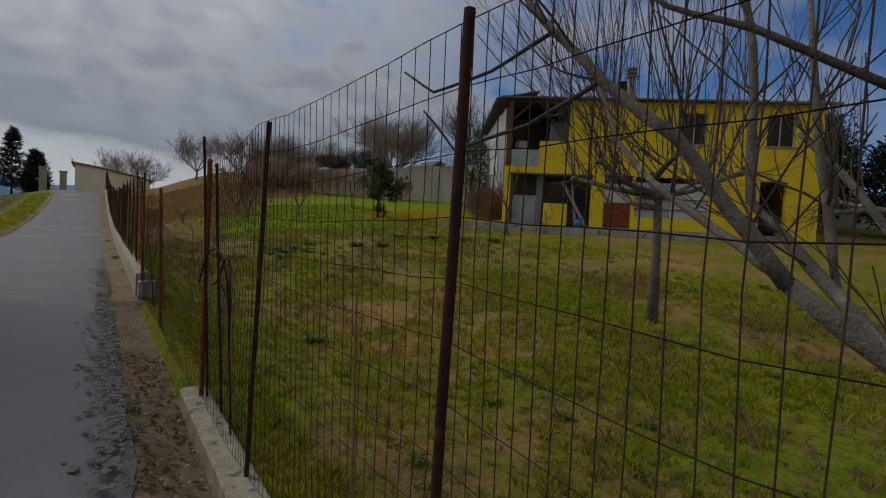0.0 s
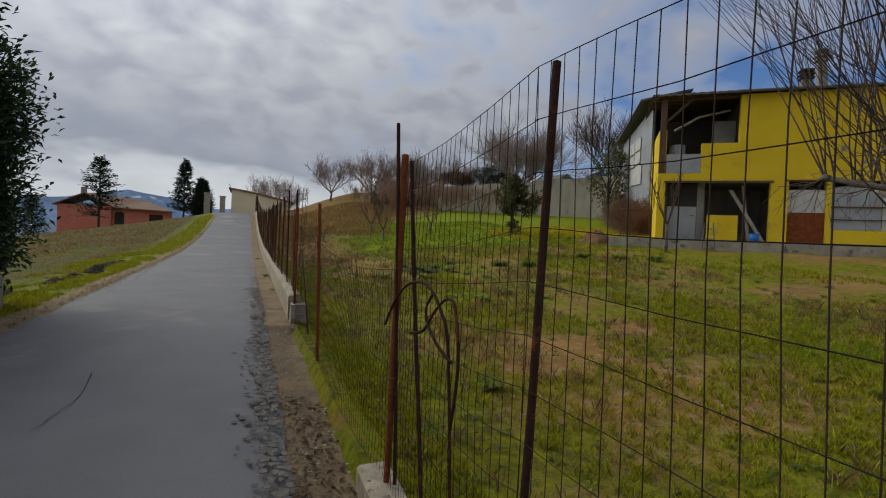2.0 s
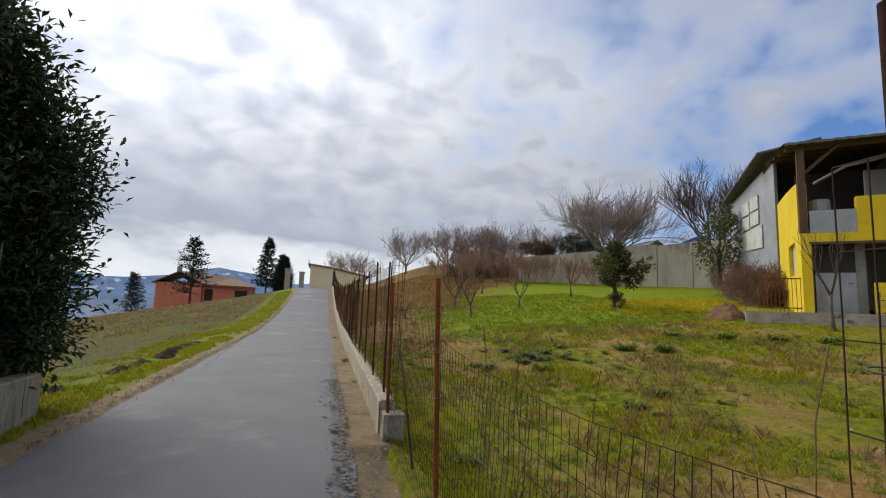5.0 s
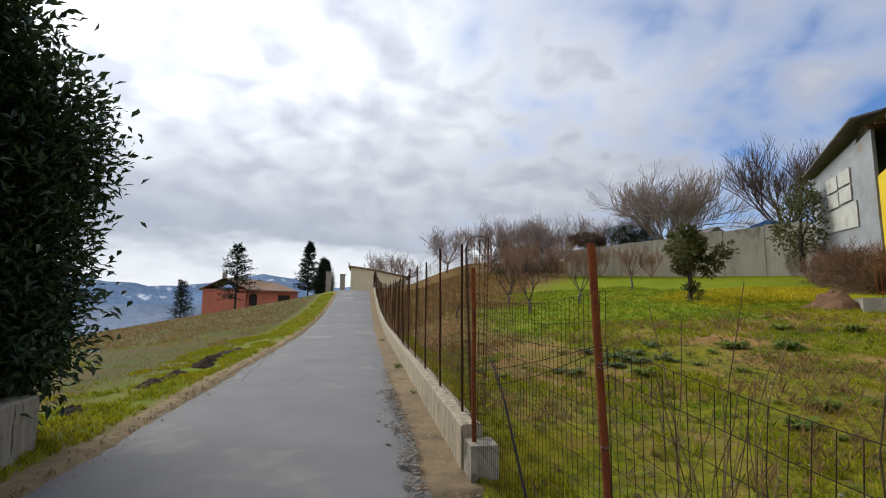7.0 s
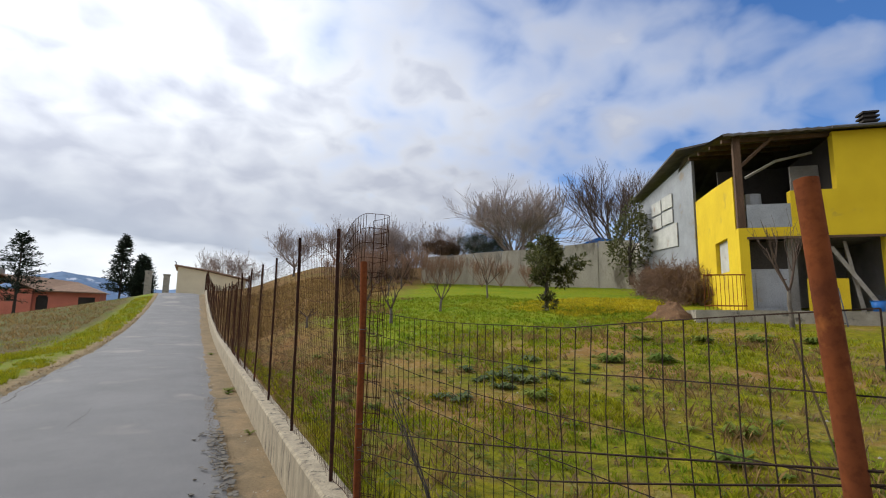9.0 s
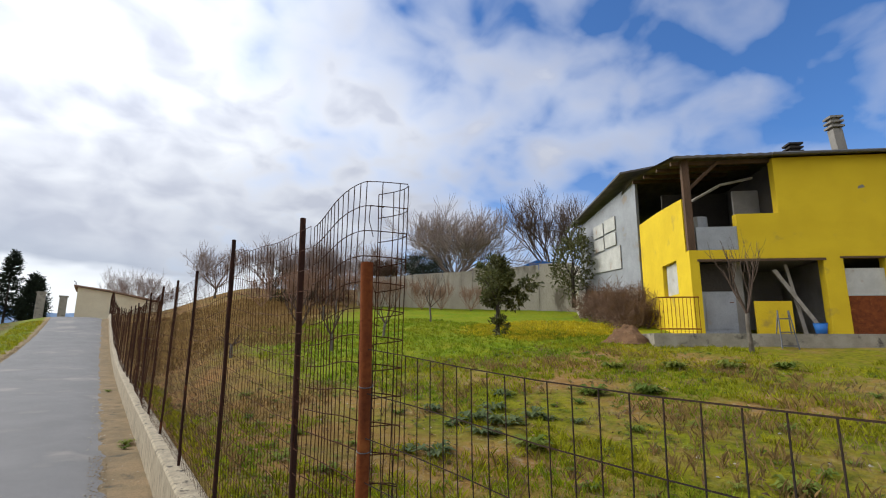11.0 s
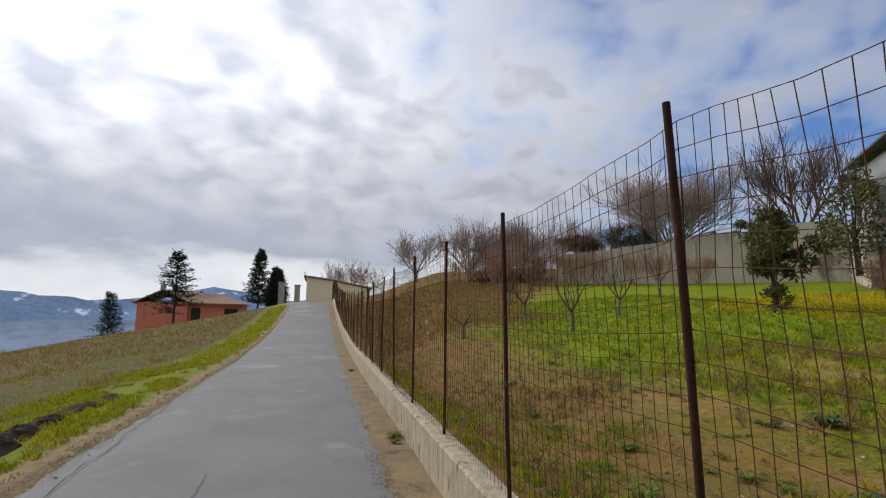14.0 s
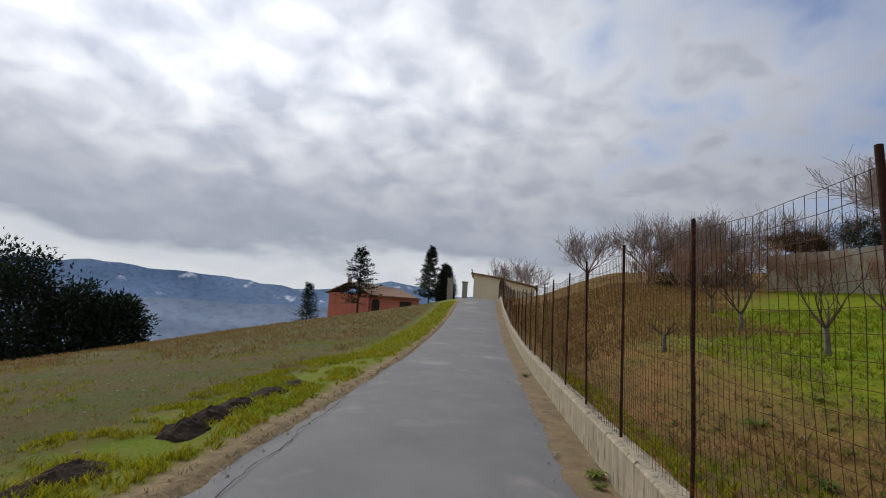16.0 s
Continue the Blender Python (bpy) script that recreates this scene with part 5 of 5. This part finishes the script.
# shed fittings
part("board", Build().prism([(-0.375 - 1.35 * 0.24, 5.35 + 7.05 * 0.24, 3.1), (-0.375 - 1.35 * 0.72, 5.35 + 7.05 * 0.72, 3.3), (-0.375 - 1.35 * 0.72, 5.35 + 7.05 * 0.72, 4.2), (-0.375 - 1.35 * 0.24, 5.35 + 7.05 * 0.24, 4.2)], (-0.035, -0.01, 0)), M["white"], shed, "whitish board nailed on the shed")
for k in range(2):
    for j in range(2):
        q0, q1 = 0.30 + 0.2 * k, 0.48 + 0.2 * k
        p = lambda q, z: (-0.375 - 1.35 * q, 5.35 + 7.05 * q, z)
        part("window", Build().prism([p(q0, 4.3 + 0.75 * j), p(q1, 4.35 + 0.75 * j), p(q1, 5.0 + 0.75 * j), p(q0, 4.95 + 0.75 * j)], (-0.04, -0.01, 0)), M["white"], shed, "white shed window panel")
far_house = empty("far_house", pose(30.5, 33.5, 6.0), "grey-roofed house above the far wall", "house")
part("wall", Build().box((-1.5, -1.4, -1.5), (1.5, 1.4, 1.3)), M["white"], far_house)
part("roof", Build().prism([(-1.8, -1.7, 1.28), (1.8, -1.7, 1.28), (0, -1.7, 2.4)], (0, 3.4, 0)), M["roofing"], far_house, "dark grey pitched roof")
tarp_house = empty("brown_house", pose(35.5, 21.0, 6.5), "brown house with a dark flat roof behind the shed", "house")
part("wall", Build().box((-2.5, -2, -2), (2.5, 2, 3.6)), M["timber"], tarp_house)
part("roof", Build().box((-3, -2.5, 3.605), (3, 2.5, 4.0)), M["shade_and_dark"], tarp_house)
thing("tarpaulin", Build().prism([(26.6, 24.0, 6.1), (28.0, 22.3, 6.1), (28.0, 22.3, 7.0), (27.3, 23.2, 7.3), (26.6, 24.0, 6.9)], (0.5, 0.4, 0)), M["blue"], "bright blue tarpaulin over a stack by the far wall", "tarpaulin")


# ---- ground cover ----
rg_g = random.Random(7)


def tufts(name, count, region, height, mat, label, keep, blades=6, width=0.008, wide=0.05):
    b = Build()
    made = 0
    tries = 0
    while made < count and tries < count * 12:
        tries += 1
        x, y = rg_g.uniform(*region[0]), rg_g.uniform(*region[1])
        if not keep(x, y):
            continue
        made += 1
        z = surface_z(x, y) - 0.01
        h = height * rg_g.uniform(0.5, 1.3)
        for _ in range(blades):
            a = rg_g.uniform(0, 6.283)
            r_ = wide * rg_g.random()
            px_, py_ = x + math.cos(a) * r_, y + math.sin(a) * r_
            lx, ly = rg_g.uniform(-0.6, 0.6) * h, rg_g.uniform(-0.6, 0.6) * h
            ca, sa = math.cos(a + 1.57) * width, math.sin(a + 1.57) * width
            o = len(b.v)
            hh = h * rg_g.uniform(0.6, 1.1)
            b.v += [(px_ - ca, py_ - sa, z), (px_ + ca, py_ + sa, z), (px_ + lx * 0.4 + ca * 0.6, py_ + ly * 0.4 + sa * 0.6, z + hh * 0.6), (px_ + lx, py_ + ly, z + hh)]
            b.f += [(o, o + 1, o + 2), (o, o + 2, o + 3)]
    return thing(name, b, mat, label, "grass", kind="stuff")


def patchy(scale, cut, off):
    return lambda x, y: noise.noise((x * scale, y * scale, off)) + 0.5 * noise.noise((x * scale * 3, y * scale * 3, off + 4)) > cut


p1 = patchy(0.45, -0.05, 3.3)
tufts("grass", 5200, ((1.9, 9), (-11.5, 3)), 0.10, M["grass"], "rough green grass in tufts across the garden", p1, 7, 0.006, 0.06)
tufts("grass", 4200, ((5, 15), (-8, 8)), 0.10, M["grass"], "rough green grass in tufts before the house", p1, 7, 0.009, 0.09)
tufts("grass", 4200, ((4, 15), (6.5, 20)), 0.10, M["lawn"], "bright green grass on the orchard bank", lambda x, y: x + 2.4 * noise.noise((x * 0.4, y * 0.4, 6)) > 3.5 + 0.3 * (y - 6), 7, 0.012, 0.12)
tufts("grass", 4200, ((-4.4, -2.35), (-0.6, 16)), 0.08, M["grass"], "green grass strip beside the road", patchy(0.9, -0.22, 2.7), 7, 0.007, 0.06)
tufts("grass", 1500, ((-3.6, -2.3), (16, 44)), 0.12, M["grass"], "green grass strip further up the road", lambda x, y: True, 6, 0.012, 0.12)
tufts("grass", 420, ((1.86, 2.15), (-1.5, 12)), 0.10, M["grass"], "long grass along the wall", lambda x, y: True, 8, 0.006, 0.06)
tufts("dry_grass", 2600, ((1.9, 12), (-11, 8)), 0.10, M["straw"], "dry straw-coloured grass in the garden", patchy(0.5, 0.0, 8.8), 5, 0.005, 0.07)
tufts("dry_grass", 2600, ((2.0, 7), (4, 16)), 0.08, M["straw"], "dry stalks on the brown slope", lambda x, y: x < 4.2 + 0.3 * (y - 6), 4, 0.006, 0.08)
tufts("stubble", 4200, ((-15, -3.4), (0, 24)), 0.05, M["dry_weed"], "short dry stubble in the field", lambda x, y: True, 4, 0.006, 0.08)
tufts("dry_grass", 4600, ((-26, -4.2), (9, 45)), 0.17, M["dry_weed"], "belt of tall dry brown weeds in the field", lambda x, y: noise.noise((x * 0.25, y * 0.25, 2)) + (y - 17) * 0.07 > 0, 5, 0.014, 0.25)
tufts("grass", 1500, ((-15, -3.6), (0.5, 22)), 0.07, M["grass"], "thin green grass coming up through the stubble", patchy(0.35, 0.12, 5.1), 6, 0.008, 0.10)
tufts("dry_grass", 6500, ((2.2, 17), (13, 40)), 0.2, M["dry_weed"], "dry brown weeds over the upper slope", lambda x, y: x + 3.0 * noise.noise((x * 0.4, y * 0.4, 6)) < 4.2 + 0.42 * (y - 8), 5, 0.014, 0.22)
tufts("dry_grass", 1500, ((2.0, 12), (-10, 7)), 0.15, M["dry_weed"], "dead brown weeds in the garden", patchy(0.6, 0.15, 1.8), 7, 0.006, 0.10)
tufts("grass", 1900, ((1.88, 2.4), (-11, -0.8)), 0.085, M["grass"], "rough grass at the foot of the net", lambda x, y: True, 7, 0.006, 0.07)
tufts("grass", 2600, ((2.2, 11), (-9, 7)), 0.075, M["lawn"], "lush green tufts in the garden", patchy(0.5, 0.15, 6.6), 12, 0.006, 0.10)
tufts("dry_grass", 500, ((-2.25, -1.95), (-1, 30)), 0.05, M["straw"], "dry grass at the road's edge", lambda x, y: True, 5, 0.006, 0.06)


tufts("yellow_flowers", 2600, ((11.8, 19.0), (8.6, 15.0)), 0.11, M["blossom"], "bright yellow wild flowers on the orchard bank", lambda x, y: math.hypot(x - 15.4, y - 11.6) + 2.2 * noise.noise((x * 0.6, y * 0.6, 3)) < 3.2, 5, 0.016, 0.10)


def rosette(b, x, y, r_, leaves):
    """A low clump of broad arched leaves that all spring from one crown."""
    z = surface_z(x, y)
    o = len(b.v)
    b.v.append((x, y, z - 0.01))
    for k in range(leaves):
        a = rg_g.uniform(0, 6.283)
        ln, wd = r_ * rg_g.uniform(0.45, 1.1), r_ * rg_g.uniform(0.07, 0.16)
        rise = rg_g.uniform(0.15, 0.8)
        ca, sa = math.cos(a), math.sin(a)
        i = len(b.v)
        for q, w_, h_ in ((0.3, 0.35, 0.55), (0.65, 1.0, 1.0), (1.0, 0.0, 0.75 - 0.3 * rg_g.random())):
            px_, py_, pz_ = x + ca * ln * q, y + sa * ln * q, z + 0.01 + ln * rise * 0.6 * h_
            if w_:
                b.v += [(px_ - sa * wd * w_, py_ + ca * wd * w_, pz_ + wd * 0.3), (px_, py_, pz_), (px_ + sa * wd * w_, py_ - ca * wd * w_, pz_ + wd * 0.3)]
            else:
                b.v.append((px_, py_, pz_))
        b.f += [(o, i + 1, i), (o, i + 2, i + 1), (i, i + 1, i + 4, i + 3), (i + 1, i + 2, i + 5, i + 4), (i + 3, i + 4, i + 6), (i + 4, i + 5, i + 6)]


for k in range(240):
    x, y = rg_g.uniform(2.6, 13.5), rg_g.uniform(-9, 8.0)
    if noise.noise((x * 0.4, y * 0.4, 6)) < -0.1:
        continue
    b = Build()
    rosette(b, x, y, rg_g.uniform(0.06, 0.17), rg_g.randrange(18, 44))
    thing("weed_clump", b, M["weed"], "low leafy green weed clump in the rough garden", "weed", "weed clumps in the garden")
for x, y, r_, n_ in ((5.2, -0.6, 0.32, 60), (5.9, -0.2, 0.3, 60), (10.8, 3.6, 0.45, 80), (11.6, 2.9, 0.45, 80), (12.4, 2.2, 0.42, 80), (9.8, 4.4, 0.4, 70), (7.6, 3.2, 0.42, 80), (8.2, 2.6, 0.42, 80), (4.9, 1.9, 0.35, 60), (3.4, -4.4, 0.3, 60), (1.45, 6.8, 0.2, 50), (1.42, 6.5, 0.14, 30), (1.5, 3.4, 0.12, 24), (1.35, 14.0, 0.2, 30), (2.4, -1.6, 0.25, 50)):
    b = Build()
    rosette(b, x, y, r_ * 0.75, n_)
    if x < 1.7:
        lift = road_z(y) - 0.04 - surface_z(x, y)
        b.v = [(p[0], p[1], p[2] + lift) for p in b.v]
    thing("weed_clump", b, M["weed"], "thick clump of broad-leaved weeds", "weed", "weed clumps in the garden")


for k in range(16):
    x, y = 5.1 + rg_g.gauss(0, 0.6), 3.0 + rg_g.gauss(0, 0.5)
    b = Build()
    rosette(b, x, y, rg_g.uniform(0.14, 0.3), rg_g.randrange(26, 48))
    thing("weed_clump", b, M["cardoon"], "grey-green clump of coarse broad leaves in the garden", "weed", "coarse weed clumps in the garden")
# many small seedlings and low weeds between the clumps
seedlings = Build()
for _ in range(2600):
    x, y = 2.0 + 11.5 * rg_g.random() ** 1.4, rg_g.uniform(-9.5, 8.0)
    if noise.noise((x * 0.55, y * 0.55, 9.2)) + 0.4 * noise.noise((x * 2.0, y * 2.0, 1.2)) > -0.12:
        rosette(seedlings, x, y, rg_g.uniform(0.04, 0.10), rg_g.randrange(7, 13))
thing("small_weeds", seedlings, M["weed"], "small green and yellowish weeds across the rough garden", "weed", kind="stuff")


def scatter_leaves(name, count, region, size, mat, label, zf, category):
    b = Build()
    for _ in range(count):
        x, y = rg_g.uniform(*region[0]), rg_g.uniform(*region[1])
        a = rg_g.uniform(0, 6.283)
        leaf_at(b, Vector((x, y, zf(x, y) + 0.012)), (math.cos(a), math.sin(a), rg_g.uniform(-0.1, 0.5)), Vector((rg_g.uniform(-0.5, 0.5), rg_g.uniform(-0.5, 0.5), 1)), size * rg_g.uniform(0.6, 1.3), size * rg_g.uniform(0.4, 0.7))
    return thing(name, b, mat, label, category, kind="stuff")


edge_z = lambda x, y: road_z(y) - (0.03 if x < 1.25 else 0.05 if y > -1 else 0.07 + 0.10 * smooth_step(1.3, 1.55, x))
scatter_leaves("fallen_leaves", 420, ((1.2, 1.62), (-7.5, -4.2)), 0.06, M["dead_leaf"], "dead brown leaves on the verge", edge_z, "leaves")
scatter_leaves("fallen_leaves", 900, ((1.9, 9), (-10, 4)), 0.07, M["dead_leaf"], "dead leaves in the rough grass", lambda x, y: surface_z(x, y) + 0.02, "leaves")
scatter_leaves("fallen_leaves", 700, ((2.0, 6), (2, 12)), 0.07, M["straw"], "pale dead leaves on the slope", lambda x, y: surface_z(x, y) + 0.01, "leaves")


def pebbles(name, count, region, size, mat, label, zf):
    b = Build()
    for _ in range(count):
        x, y = rg_g.uniform(*region[0]), rg_g.uniform(*region[1])
        s_ = size * rg_g.uniform(0.4, 1.4)
        z = zf(x, y)
        k = [rg_g.uniform(0.6, 1.2) for _ in range(6)]
        b.add([(x + s_ * k[0], y, z), (x, y + s_ * k[1], z), (x - s_ * k[2], y, z), (x, y - s_ * k[3], z), (x + s_ * 0.2, y, z + s_ * 0.7 * k[4])], [(0, 1, 4), (1, 2, 4), (2, 3, 4), (3, 0, 4)])
    return thing(name, b, mat, label, "stones", kind="stuff")


pebbles("crumbled_asphalt", 2600, ((1.02, 1.5), (-7.5, 6.0)), 0.011, M["verge"], "crumbled dark asphalt and grit at the road edge", lambda x, y: road_z(y) + (0.0 if x < 1.2 else -0.05))
pebbles("gravel", 900, ((1.0, 1.6), (-9, 12)), 0.016, M["concrete"], "loose grit on the verge", lambda x, y: road_z(y) - (0.01 if x < 1.2 else 0.05))
pebbles("gravel", 500, ((-2.25, -1.75), (-1, 20)), 0.02, M["concrete"], "loose grit along the road edge", lambda x, y: road_z(y) - 0.02)
pebbles("field_stones", 400, ((-14, -3.4), (1, 22)), 0.03, M["concrete"], "pale stones scattered in the field", surface_z)
pebbles("garden_stones", 170, ((3, 12), (-9, 10)), 0.028, M["concrete"], "pale stones and scraps in the rough garden", surface_z)

# thin dry stems growing through the low net
stems = Build()
for _ in range(20):
    x, y = rg_g.uniform(1.95, 2.8), rg_g.uniform(-5.6, -2.6)
    grow(stems, (x, y, surface_z(x, y)), (rg_g.uniform(-0.2, 0.2), rg_g.uniform(-0.2, 0.2), 1), rg_g.uniform(0.5, 1.1), 0.003, 1, rg_g, 0.4, 0.3, 3, 3, 0.12)
thing("dry_stem", stems, M["straw"], "thin dry weed stems behind the low net", "stems", kind="stuff")


# cracks in the asphalt
def crack(pts, w_):
    b = Build()
    fine = []
    for (x0, y0), (x1, y1) in zip(pts, pts[1:]):
        for q in range(6):
            fine.append((x0 + (x1 - x0) * q / 6 + rg_g.uniform(-0.02, 0.02), y0 + (y1 - y0) * q / 6 + rg_g.uniform(-0.02, 0.02)))
    fine.append(pts[-1])
    for i, (x, y) in enumerate(fine):
        k = w_ * rg_g.uniform(0.3, 1.0)
        q = (x + 2.05) / 3.27
        z = road_z(y) + 0.03 * (1 - (2 * q - 1) ** 2) + 0.008
        b.v += [(x - k, y, z), (x + k, y + k * 0.5, z)]
        if i:
            b.f.append((2 * i - 2, 2 * i - 1, 2 * i + 1, 2 * i))
    thing("road_crack", b, M["soil"], "thin dark crack in the asphalt", "crack", kind="structure")


crack([(-1.62, 4.6), (-1.68, 5.4), (-1.78, 6.1), (-1.72, 6.7), (-1.84, 7.5), (-1.84, 8.4), (-1.9, 9.6)], 0.008)
crack([(-0.9, -4.96), (-0.48, -4.84), (-0.38, -4.19), (-0.48, -3.42)], 0.005)
crack([(-0.55, 4.3), (-0.48, 5.0), (-0.5, 5.5)], 0.004)


# thin loose flakes of broken asphalt along the road edge
flakes = Build()
for _ in range(700):
    y = rg_g.uniform(-7.5, 3.5)
    x = 1.18 - abs(rg_g.gauss(0, 0.11)) + 0.08 * noise.noise((y * 0.9, 4, 4))
    r_ = rg_g.uniform(0.008, 0.036)
    z = road_z(y) + 0.012
    k = rg_g.randrange(4, 7)
    a0 = rg_g.uniform(0, 6.28)
    ring_ = [(x + r_ * rg_g.uniform(0.6, 1.2) * math.cos(a0 + 6.283 * i / k), y + 1.5 * r_ * rg_g.uniform(0.6, 1.2) * math.sin(a0 + 6.283 * i / k), z + rg_g.uniform(0, 0.006)) for i in range(k)]
    flakes.prism(ring_, (0, 0, rg_g.uniform(0.003, 0.007)))
thing("asphalt_flakes", flakes, M["flake"], "loose dark flakes of broken asphalt at the road edge", "rubble", kind="stuff")
